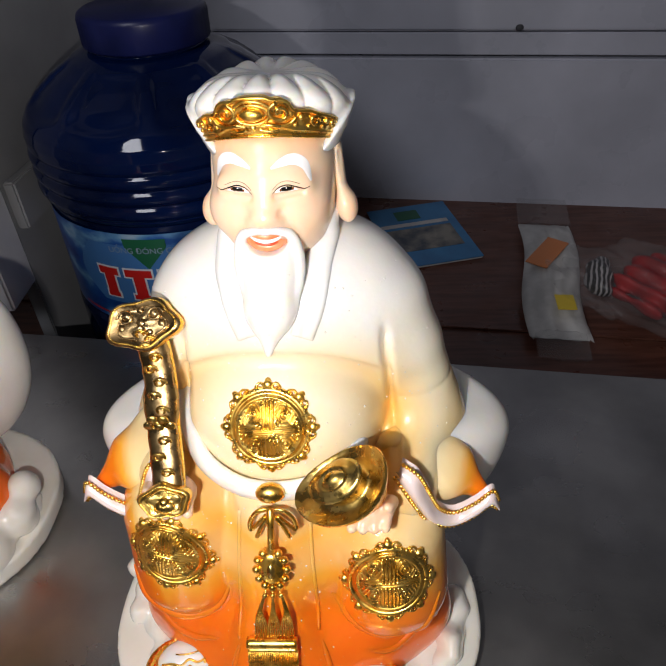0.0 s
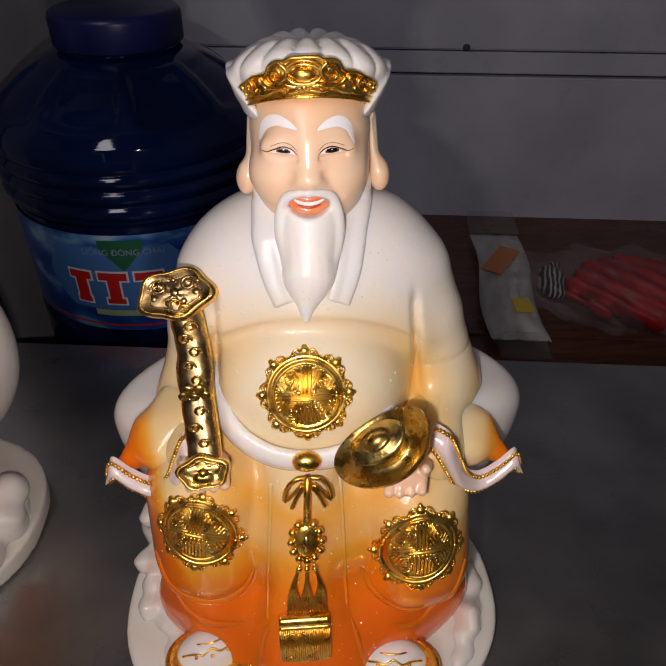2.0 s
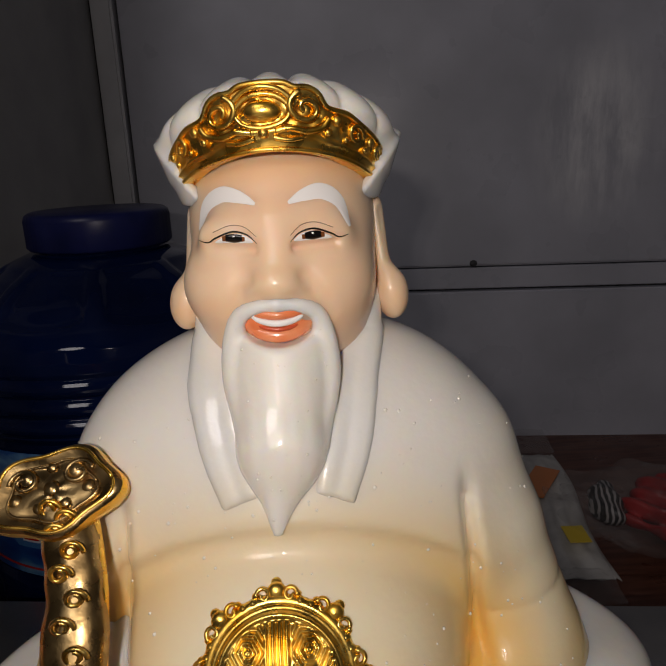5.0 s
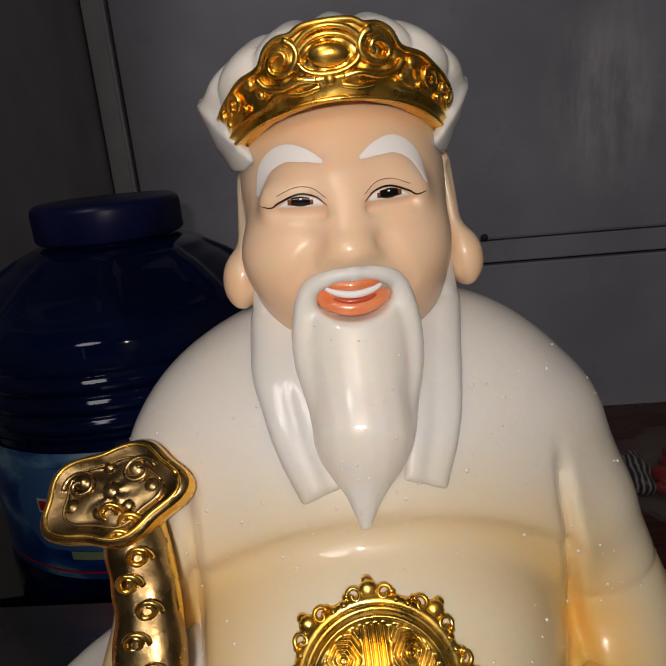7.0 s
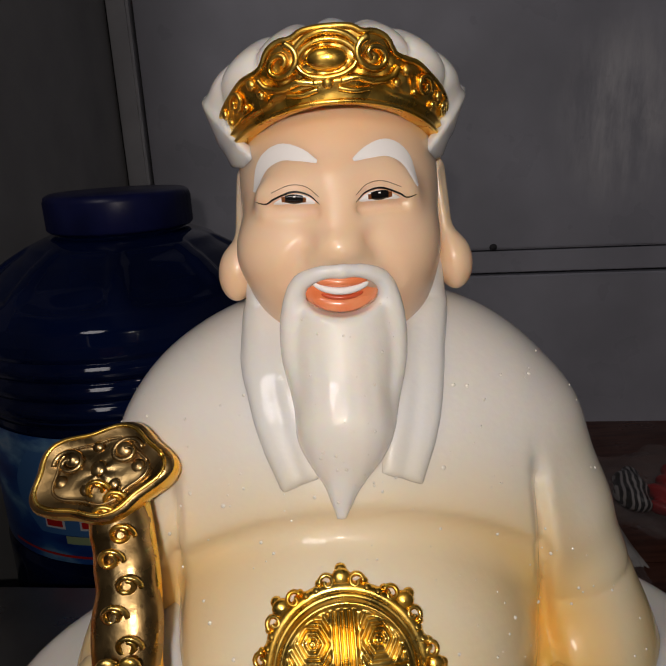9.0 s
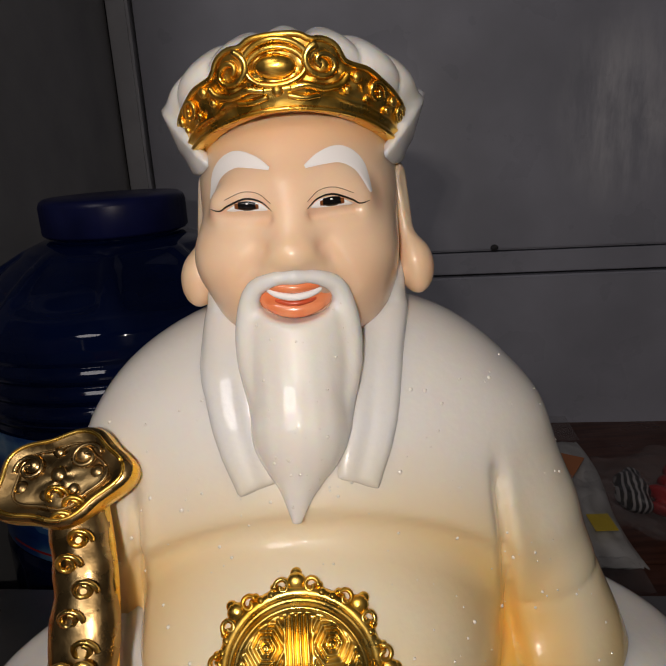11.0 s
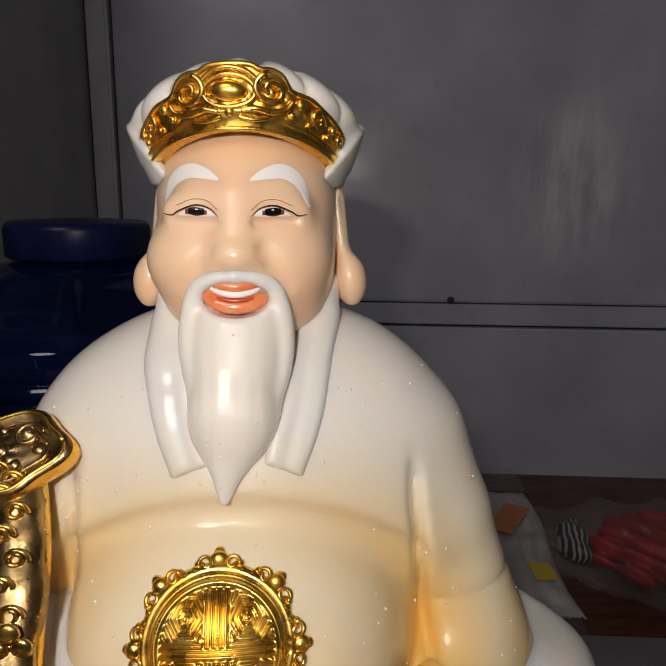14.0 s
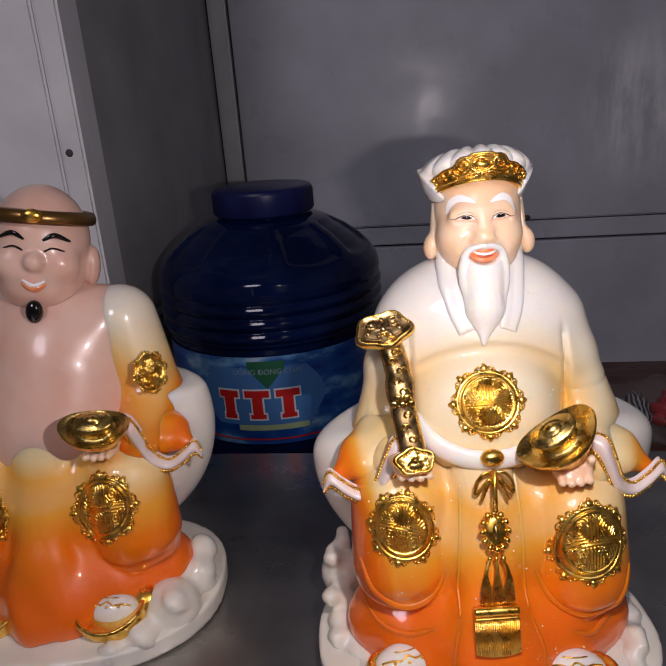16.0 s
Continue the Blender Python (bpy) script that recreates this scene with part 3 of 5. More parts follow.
def medallion(s, c, normal, size, mat=GOLD, up=(0, 0, 1), tree=None):
    """A domed gold roundel with key-fret lines, a rope ring and a scalloped edge."""
    m = facing(normal, up)
    k = size / 15.0
    out = m @ Vector((0, 0, 1))

    def seat_at(x, y, h):
        q = at_xyz(c, m, (x, y, 0))
        hit = tree.ray_cast((q + out * 40) / 1000, -out) if tree is not None else (None,)
        return (hit[0] * 1000 if hit[0] is not None and (hit[0] * 1000 - q).length < 26 else q) + out * h
    n = 120
    verts, faces, ids = [], [], {}
    for i in range(n + 1):
        for j in range(n + 1):
            x, y = (i / n * 2 - 1) * 12.0, (j / n * 2 - 1) * 12.0
            r = math.hypot(x, y)
            if r > 12.0:
                continue
            ax, ay = abs(x), abs(y)
            if ax < 2.3 and y > 0.6 or ax < 4.0 - 0.5 * (y + 6) * (y > -6) and y < -3:
                d = x * 1.0
            elif ay < 1.6:
                d = y
            else:
                d = max(abs(ax - 5.2) * 0.9 + abs(ay - 5.0) * 0.55, abs(ay - 5.0))
            g = 0.26 * math.copysign(min(1, abs(math.sin(d * 5.2)) * 1.5), math.sin(d * 5.2)) if r < 9.6 else 0.0
            ring = 0.75 * math.exp(-((r - 10.6) / 0.55) ** 2) + 0.35 * math.exp(-((r - 11.7) / 0.3) ** 2)
            h = 1.7 * (1 - (r / 12.5) ** 2) + g + ring
            ids[i, j] = len(verts)
            verts.append(seat_at(x * k, y * k, (h + 0.1) * k) / 1000)
    for i in range(n):
        for j in range(n):
            q = [(i, j), (i + 1, j), (i + 1, j + 1), (i, j + 1)]
            if all(a in ids for a in q):
                faces.append([ids[a] for a in q])
    s.add(verts, faces, mat)
    # scalloped border: eight flat crests, each between two curls
    for i in range(8):
        a = 2 * math.pi * (i + 0.5) / 8 + math.pi / 8

        def rim_at(r, o, h):
            return seat_at(r * k * math.cos(a + o), r * k * math.sin(a + o), h * k)
        s.ball(rim_at(13.9, 0, 0.2), (1.7 * k, 1.7 * k, 1.0 * k), mat, m, 7)
        s.ball(rim_at(15.2, 0, 0.0), (1.0 * k, 1.0 * k, 0.8 * k), mat, m, 6)
        for sx in (-1, 1):
            s.tube([rim_at(13.6 + (1.35 - 0.14 * t) * math.sin(t), sx * (0.17 + (1.35 - 0.14 * t) * math.cos(t) / 14), 0.6) for t in np.linspace(0, 6.8, 22)], 0.42 * k, mat, 1, 6)
            s.ball(rim_at(12.9, sx * 0.32, 0.3), (0.9 * k, 0.9 * k, 0.8 * k), mat, m, 5)
            s.ball(rim_at(13.8, sx * 0.27, 0.2), (0.7 * k, 0.7 * k, 0.7 * k), mat, m, 5)
    ring = [seat_at(12.4 * k * math.cos(t), 12.4 * k * math.sin(t), -0.3) for t in np.linspace(0, 2 * math.pi, 49)]
    s.tube(ring, 1.2 * k, mat)


def ingot(s, c, normal, along, a, b, mat_top, mat_under):
    """A boat-shaped gold ingot with an oval crown on it."""
    z = Vector(normal).normalized()
    x = (Vector(along) - z * Vector(along).dot(z)).normalized()
    m = Matrix((x, z.cross(x), z)).transposed()
    top = [(0.0, 9.8), (0.10, 9.7), (0.19, 9.0), (0.235, 8.0), (0.27, 7.9), (0.31, 8.4), (0.34, 8.2), (0.50, 7.6), (0.56, 7.0), (0.58, 6.2), (0.52, 5.4), (0.44, 4.4), (0.44, 2.8), (0.50, 1.9), (0.72, 1.6), (0.90, 2.6), (0.97, 3.4), (1.0, 3.4)]
    top = [(r, h * 1.25 if h > 3.5 else h) for r, h in top]
    low = [(1.0, 3.4), (1.015, 2.6), (0.96, 0.8), (0.80, -2.6), (0.62, -5.2), (0.5, -6.8), (0.46, -9.5), (0.0, -9.5)]
    steps = 64
    for prof, mat in ((top, mat_top), (low, mat_under)):
        verts, faces = [], []
        n = len(prof)
        for i in range(steps):
            t = 2 * math.pi * i / steps
            for r, h in prof:
                lift = 4.0 * (r * math.cos(t)) ** 2 * (1 if r > 0.55 else 0.25)
                verts.append(at_xyz(c, m, (a * r * math.cos(t), b * r * math.sin(t), h + lift)) / 1000)
        for i in range(steps):
            k = (i + 1) % steps
            for j in range(n - 1):
                faces.append((i * n + j, k * n + j, k * n + j + 1, i * n + j + 1))
        s.add(verts, faces, mat)


def beads(s, points, r, mat, gap):
    pts = [Vector(p) for p in points]
    run = 0.0
    for a, b in zip(pts[:-1], pts[1:]):
        d = (b - a).length
        while run < d:
            s.ball(a + (b - a) * (run / d), r, mat, None, 4)
            run += gap
        run -= d


def smooth_curve(points, n=40):
    """A soft curve through points (Catmull-Rom)."""
    p = [np.array(q, float) for q in points]
    p = [2 * p[0] - p[1]] + p + [2 * p[-1] - p[-2]]
    out = []
    spans = len(p) - 3
    for i in range(n):
        u = i / (n - 1) * spans
        k = min(int(u), spans - 1)
        t = u - k
        a, b, c, d = p[k:k + 4]
        out.append(tuple(0.5 * (2 * b + (c - a) * t + (2 * a - 5 * b + 4 * c - d) * t * t + (3 * b - a - 3 * c + d) * t ** 3)))
    return out


def base_and_seat(s, step, sharp=False):
    """The oval white base with its rim and scrolls, and the white boat-shaped seat."""
    def base(p):
        x, y, z = p
        r = ((np.abs(x) / 77.5) ** 2.3 + (np.abs(y - 13) / 58) ** 2.3) ** (1 / 2.3)
        d = np.maximum((r - 1) * 60, np.abs(z - 5.5) - 5.5 + 1.5) - 1.5 + 0 * x
        wave = 1.6 * np.sin(x / 7 + y / 15) * np.sin(y / 9)
        inner = ell(p, (0, 15, 9), (70, 51, 7)) + wave * 0.8
        return mix(d, inner, 4)

    def foam(p):
        d = ell(p, (-66, 44, 22), (11, 9, 14))
        for c, r in (((-68, 30, 22), 8), ((-72, 40, 38), 5.5), ((-70, 18, 16), 7), ((-66, 50, 42), 5), ((-74, 24, 27), 5), ((-62, 6, 12), 8), ((-58, -8, 11), 7),
                     ((66, -2, 14), 8), ((62, -14, 12), 6.5), ((70, 12, 14), 8), ((66, -8, 20), 4.5), ((-72, 8, 16), 4.5), ((58, -24, 10), 6)):
            d = mix(d, ell(p, (c[0] * 0.98, c[1], c[2] - 3), (r * 0.8, r * 1.2, r * 0.85)) + 0.5 * np.sin(p[1] / 1.7 + p[2] / 2.5), 5)
        return d

    def seat(p):
        out = ell(p, (3, 45, 92), (76, 33, 74)) if sharp else ell(p, (6, 45, 92), (82, 33, 74))
        rim = (120 - 0.0016 * (p[0] - 4) ** 2) if sharp else (118.5 - 0.0026 * (p[0] - 6) ** 2)
        d = cut(out, (p[2] - rim) * 0.9, 4 if sharp else 9)
        # hollow, so that it holds the sitter
        d = np.maximum(d, -ell(p, (4, 12, 100), (54, 42, 78)))
        return np.maximum(d, -(p[2] - 8))

    s.field(base, (-84, -50, -2), (84, 76, 20), step, CREAM)
    s.field(foam, (-84, -36, 0), (84, 66, 54), step, CREAM)
    s.field(seat, (-84, -6, 4), (100, 82, 126), step, WHITE)


def lower_robe(p):
    """Skirt, thighs and knees."""
    d = ell(p, (0, 16, 14), (57, 47, 42))
    d = mix(d, ell(p, (0, 30, 62), (54, 40, 44)), 12)
    d = mix(d, cap(p, (-28, 40, 90), (-37, 16, 88), 24, 21), 8)
    d = mix(d, cap(p, (30, 40, 84), (37, 12, 80), 24, 21), 8)
    for c, r in (((-40, 12, 22), (24, 22, 24)), ((41, 9, 20), (24, 22, 24))):
        d = mix(d, ell(p, c, r), 5)
    # each knee's drape hangs as a rounded fold over the skirt
    for a, b, ra, rb in (((-38, 12, 86), (-38.5, 8.5, 57), 21.5, 22.0), ((38, 8, 77), (39.5, 4.5, 50), 21.5, 22.5)):
        drape = cap(p, a, b, ra, rb)
        drape = drape + 0.9 * np.sin((p[2] - 0.012 * (p[0] - b[0]) ** 2) / 1.9) * np.exp(-((p[2] - b[2] + 13) / 7) ** 2)
        d = mix(d, drape, 0.9)
    d = mix(d, cap(p, (-3, 6, 100), (-4, -16, 40), 13, 12, (1, 0.6, 1)), 4)
    d = mix(d, cap(p, (-4, -16, 40), (-3, -27, 16), 14, 15, (1, 0.6, 1)), 6)
    ripple = 0.9 * np.sin((p[0] + 0.35 * p[2]) / 4.3) * np.exp(-((p[2] - 26) / 18) ** 2)
    d = d + ripple
    return np.maximum(d, -(p[2] - 9 - 4.0 * np.cos(p[0] / 13.0) ** 2))


def upper_robe(p):
    torso = ell(p, (3.5, 51, 118), (43, 35, 67))
    torso = mix(torso, cap(p, (-19, 51, 157), (-32.5, 46, 134), 17, 16.5), 14)
    torso = mix(torso, cap(p, (27, 51, 158), (42, 46, 135), 17.5, 17), 14)
    # the gown's neckline lies over the belly with a soft step
    line = 152.5 - 0.0105 * (p[0] - 2) ** 2
    torso = torso - 2.3 / (1 + np.exp(-(p[2] - line) / 0.6)) * np.exp(-((p[0] - 2) / 40) ** 8)
    d = mix(torso, ell(p, (1, 37, 116), (39, 35, 36)), 1.6)
    arm_l = mix(cap(p, (-28.5, 48, 151), (-41, 40, 103), 15, 14.5), cap(p, (-40, 36, 106), (-40, 12, 104), 14, 10), 8)
    arm_r = mix(cap(p, (37.5, 48, 150), (53, 40, 103), 16, 16), cap(p, (49, 38, 106), (45, 10, 98), 15, 11), 8)
    seam = 0.5 * np.exp(-((p[2] - 122 - 0.06 * p[0]) / 0.8) ** 2)
    soft = 1.6 + 12.0 / (1 + np.exp(-(p[2] - 158) / 4))
    d = mix(d, arm_l, soft)
    d = mix(d, arm_r + seam, soft)
    # the fold where each sleeve meets the chest
    for xg, lean in ((37.5, 0.10), (-29.5, -0.06)):
        run = 1 / (1 + np.exp(-(p[2] - 112) / 4)) / (1 + np.exp((p[2] - 153) / 1.6))
        d = d + 2.8 * run * np.exp(-((p[0] - xg + lean * (p[2] - 150)) / 1.25) ** 2) * (p[1] < 46)
    return d


def sleeve(s, side, lift, shift=0.0, mat=ROBE):
    """A wide sleeve end: an orange flare with a pale turned-back lining and a beaded gold edge."""
    def flare(p):
        d = cap(p, (side * 48, 34, 106 + lift), (side * 60, 22, 99 + lift), 10.5, 8, (1.1, 1, 1))
        d = mix(d, cap(p, (side * 60, 20, 100 + lift), (side * 71, 13, 93 + lift), 7.5, 3.4, (1.2, 0.8, 1)), 5)
        return mix(d, cap(p, (side * 44, 22, 106 + lift), (side * 58, 12, 97 + lift), 9, 6.5, (1.2, 0.8, 1)), 5)
    field = flare

    def flare_moved(p):
        return field([p[0] - shift, p[1], p[2]])
    lo = (min(side * 24, side * 92), -10, 72)
    hi = (max(side * 24, side * 92), 58, 134)
    s.field(flare_moved, lo, hi, 1.1, mat)
    rim = smooth_curve([(side * 43, 5, 117 + lift), (side * 48, 2, 115 + lift), (side * 52, 2, 106 + lift), (side * 56, 3, 96 + lift), (side * 62, 5, 91 + lift), (side * 69, 6, 95 + lift), (side * 75, 8, 99 + lift), (side * 78, 9, 92 + lift)], 44)
    low = smooth_curve([(side * 39, 4, 108 + lift), (side * 42, 0, 103 + lift), (side * 46, 0, 95 + lift), (side * 51, 1, 87 + lift), (side * 60, 3, 82 + lift), (side * 68, 5, 84 + lift), (side * 74, 7, 88 + lift), (side * 78, 8, 87 + lift)], 44)

    def fold(u, v):
        a, b = Vector(rim[u]) + Vector((shift, 0, 0)), Vector(low[u]) + Vector((shift, 0, 0))
        q = a.lerp(b, v * 0.66)
        return q + Vector((0, -3.2 * math.sin(math.pi * v), 0))
    s.sheet(fold, range(44), np.linspace(0, 1, 9), LINING)
    s.sheet(lambda u, v: fold(u, v) + Vector((0, 2.6, 0)), range(44), np.linspace(0, 1, 9)[::-1], LINING)
    beads(s, [Vector(q) + Vector((shift, -0.8, 0)) for q in rim], 0.8, GOLD, 1.45)
    beads(s, [Vector(q).lerp(Vector(w), 0.66) + Vector((shift, -0.8, 0)) for q, w in zip(rim, low)], 0.9, GOLD, 1.6)


def fist(s, c, side, up=1):
    def f(p):
        d = ell(p, c, (8, 7, 5.5))
        for i in range(4):
            x = c[0] - side * (5.6 - 3.7 * i)
            low = 0.7 * abs(i - 1.4)
            d = mix(d, cap(p, (x, c[1] - 2, c[2] + 1), (x - side * 0.8, c[1] - 7.6, c[2] - 1.8 * up + low), 2.1, 1.7), 1.0)
        d = mix(d, cap(p, (c[0] + side * 7, c[1], c[2] + 3), (c[0] + side * 5.5, c[1] - 6, c[2] + 8 * up), 2.4, 1.8), 1.6)
        return d
    s.field(f, (c[0] - 15, c[1] - 15, c[2] - 13), (c[0] + 15, c[1] + 12, c[2] + 16), 0.7, SKIN)


def foot(s, c, turn):
    """A white toe in a gold boat-shaped shoe."""
    m = Euler((0, 0, radians(turn))).to_matrix()

    def local(p):
        a = radians(-turn)
        x, y = p[0] - c[0], p[1] - c[1]
        return x * math.cos(a) - y * math.sin(a), x * math.sin(a) + y * math.cos(a), p[2] - c[2]

    def shoe(p):
        q = local(p)
        d = ell(q, (0, 0, 3), (18, 13, 12))
        d = np.maximum(d, q[2] - (3.6 + 0.016 * q[0] ** 2))
        rim = np.abs(ell(q, (0, 0, 3), (18.4, 13.4, 12.4))) - 1.0
        return mix(d, np.maximum(rim, np.abs(q[2] - (3.6 + 0.016 * q[0] ** 2)) - 1.3), 0.6)

    def toe(p):
        return ell(local(p), (0, 3.6, 3.4), (14.0, 8.8, 9.4))
    lo, hi = (c[0] - 23, c[1] - 18, c[2] - 10), (c[0] + 23, c[1] + 18, c[2] + 14)
    s.field(shoe, lo, hi, 0.7, GOLD)
    s.field(toe, lo, hi, 0.8, WHITE)

    def on_toe(x, y):
        return at_xyz(c, m, (x, y, 3.4 + 9.4 * math.sqrt(max(0.0, 1 - (x / 14.0) ** 2 - ((y - 3.6) / 8.8) ** 2))))
    line = [on_toe(x, -1.2 + 0.9 * math.cos(x / 1.3) * math.exp(-(x / 5) ** 2) + 0.02 * x * x) for x in np.linspace(-11, 11, 60)]
    s.tube(line, 0.45, GOLD, 1, 6)
    line = [on_toe(x, 1.6 + 0.04 * x * x) for x in np.linspace(-5, 5, 20)]
    s.tube(line, 0.35, GOLD, 1, 6)
    for x in (-6, 0, 6):
        s.ball(on_toe(x, -2.4 + 0.03 * x * x), 0.8, GOLD, None, 6)


def sceptre(s):
    """The cloud-headed gold sceptre that leans on the arm."""
    spine = smooth_curve([(-33, -9, 112), (-34, -1, 121), (-35.5, 9, 132), (-36, 17, 143), (-38, 24, 152), (-40, 28, 157)], 60)

    def wide(t):
        return 5.3 + 0.9 * math.exp(-((t - 0.5) / 0.06) ** 2) + 0.12 * math.sin(t * 60)
    # brown shaft, bright gold along its right: reflections put into the colours
    s.tube(spine, wide, DIMGOLD, 0.62, 14)
    s.tube([(q[0] + 3.6, q[1] + 0.6, q[2]) for q in spine], 2.1, GOLD, 0.9, 10)
    for i in range(4, 57, 4):
        q = spine[i]
        sx = 1 if (i // 4) % 2 else -1
        curl = [(q[0] + sx * 1.2 + (2.2 - 0.2 * t) * math.cos(t), q[1] - 3.4, q[2] + 1.4 + (2.2 - 0.2 * t) * math.sin(t) + 0.1 * t) for t in np.linspace(0, 8, 30)]
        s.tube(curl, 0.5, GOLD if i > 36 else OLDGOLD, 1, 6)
    for a in range(6):
        t = a * math.pi / 3
        s.ball((-35.6 + 3.4 * math.cos(t), 6.4 - 0.4 * math.sin(t), 133.5 + 3.4 * math.sin(t)), (2.0, 0.9, 2.0), OLDGOLD, None, 6)
    s.ball((-35.6, 5.9, 133.5), (1.7, 0.9, 1.7), OLDGOLD)

    def cloud(c, normal, size, mat, edge, up=(-0.16, 0, 1)):
        m = facing(normal, up)
        n, rings = 72, [(0.0, 1.5), (0.3, 1.6), (0.55, 1.1), (0.74, 1.3), (0.84, 2.0), (0.93, 2.1), (1.0, 1.2)]
        verts, faces = [], []

        def r_of(t):
            # three lobes above, a blunt point below
            return 1.0 + 0.075 * math.cos(5 * (t - 1.05)) + 0.05 * math.cos(2 * t)
        for i in range(n):
            t = 2 * math.pi * i / n
            for r, h in rings:
                g = 0.5 * math.sin(5 * t) * math.sin(r * 9) if r < 0.8 else 0
                verts.append(at_xyz(c, m, (size * 1.18 * r * r_of(t) * math.cos(t), size * 0.86 * r * r_of(t) * math.sin(t), h + g)) / 1000)
        k = len(rings)
        for i in range(n):
            j = (i + 1) % n
            for a in range(k - 1):
                faces.append((i * k + a, j * k + a, j * k + a + 1, i * k + a + 1))
        s.add(verts, faces, mat)
        verts, faces = [], []
        under = [(1.0, 1.2), (1.03, 0.2), (1.02, -2.0), (0.92, -3.6), (0.5, -4.2), (0.0, -4.2)]
        for i in range(n):
            t = 2 * math.pi * i / n
            for r, h in under:
                verts.append(at_xyz(c, m, (size * 1.18 * r * r_of(t) * math.cos(t), size * 0.86 * r * r_of(t) * math.sin(t), h)) / 1000)
        k = len(under)
        for i in range(n):
            j = (i + 1) % n
            for a in range(k - 1):
                faces.append((i * k + a, j * k + a, j * k + a + 1, i * k + a + 1))
        s.add(verts, faces, edge)
        for r, w in ((0.89, 0.42), (0.66, 0.30)):
            loop = [at_xyz(c, m, (size * 1.18 * r * r_of(t) * math.cos(t), size * 0.86 * r * r_of(t) * math.sin(t), 2.0 if r > 0.8 else 1.4)) for t in np.linspace(0, 2 * math.pi, 73)]
            s.tube(loop, w, edge if r > 0.8 else mat, 1, 6)
        return m
    c = (-40.5, 27, 159)
    m = cloud(c, (-0.10, -0.72, 0.68), 10.0, DIMGOLD, GOLD)
    for x, y, r in ((0, 0.5, 1.7), (-4.5, 3.2, 1.9), (4.5, 3.2, 1.9), (-2.4, -2.6, 1.2), (2.4, -2.6, 1.2), (0, 4.6, 1.1), (-6.8, -0.5, 1.3), (6.8, -0.5, 1.3)):
        s.ball(at_xyz(c, m, (x, y, 1.2)), (r, r, r * 0.55), DIMGOLD, m, 7)
    for sx in (-1, 1):
        curl = [at_xyz(c, m, (sx * (5.0 + (2.9 - 0.25 * t) * math.cos(t)), 2.4 + (2.6 - 0.25 * t) * math.sin(t), 1.8)) for t in np.linspace(0, 8, 36)]
        s.tube(curl, 0.5, DIMGOLD, 1, 6)
    c = (-33.5, -10, 116.5)
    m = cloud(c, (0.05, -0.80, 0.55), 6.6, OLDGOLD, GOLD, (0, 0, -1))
    s.ball(at_xyz(c, m, (0, 0, 1.6)), (1.7, 1.7, 1.4), OLDGOLD, m, 7)
    s.ball(at_xyz(c, m, (0, 1.6, 1.4)), (3.4, 2.2, 1.2), OLDGOLD, m, 7)


def pendant(s):
    """Belt knob, bow, cord, plaque, tassels and fringe down the apron."""
    first = len(s.verts)
    s.tube(smooth_curve([(-36, 44, 124), (-33, 26, 122), (-26, 9.5, 112.5), (-14, 1.5, 106.5), (0, -0.5, 104.5), (15, 1.5, 106.5), (27, 10.5, 111.0), (30, 24, 114), (31, 42, 117)], 56), 4.6, WHITE, 0.55, 12)
    s.ball((-1, -3.5, 107.5), (5.0, 3.4, 3.6), GOLD)
    for sx in (-1, 1):
        loop = smooth_curve([(-1, -6, 102), (-1 + sx * 4, -6.6, 102), (-1 + sx * 7, -6.8, 98), (-1 + sx * 7.6, -7.4, 93), (-1 + sx * 4.5, -7.5, 97), (-1 + sx * 2, -7, 100)], 24)
        s.tube(loop, 0.95, GOLD, 0.7)
        s.tube(smooth_curve([(-1, -7, 101), (-1 + sx * 3.4, -8, 96), (-1 + sx * 5.6, -9, 91)], 12), 0.8, GOLD)
    s.tube([(-1, -7, 104), (-1.4, -9.5, 96), (-1.8, -12.5, 88)], 1.2, GOLD)
    c, m = (-2.2, -14.5, 80), facing((0, -0.93, 0.36))
    for i in range(12):
        t = 2 * math.pi * i / 12
        s.ball(at_xyz(c, m, (5.2 * math.cos(t), 7.4 * math.sin(t), 0)), 1.5, GOLD, None, 6)
    s.ball(at_xyz(c, m, (0, 0, 0)), (4.6, 6.6, 1.6), GOLD, m)
    s.ball(at_xyz(c, m, (0, 0, 0.8)), (1.6, 3.6, 1.8), OLDGOLD, m)
    for x in (-4.6, 0.0, 4.6):
        for k in range(6):
            w = (k - 2.5) * 0.72
            s.tube(smooth_curve([(-2.4 + x * 0.5, -17, 71), (-2.6 + x + w * 0.3, -20.5, 64), (-2.8 + x + w, -22, 58), (-3 + x + w * 1.2, -24, 51.5)], 14), 0.36, GOLD, 1, 6)
        s.ball((-2.4 + x * 0.6, -18, 69.5), 1.1, GOLD, None, 6)
    bar = [(-13.0 + 18.0 * i / 16, -25.0, 49.5) for i in range(17)]
    s.tube(bar, 2.0, GOLD, 1.1, 10)
    s.tube([(q[0], q[1] - 1.0, q[2] - 3.2) for q in bar], 1.0, GOLD, 1.0, 8)
    for i in range(24):
        x = -12.8 + 17.6 * i / 23
        e = 1.8 * (1 - ((x + 4) / 9) ** 2)
        s.tube([(x, -26.0, 46), (x, -28.5, 39), (x, -30.6, 33 - e)], 0.45, GOLD, 1, 5)
    for v in s.verts[first:]:
        v[:, 2] += 0.0042


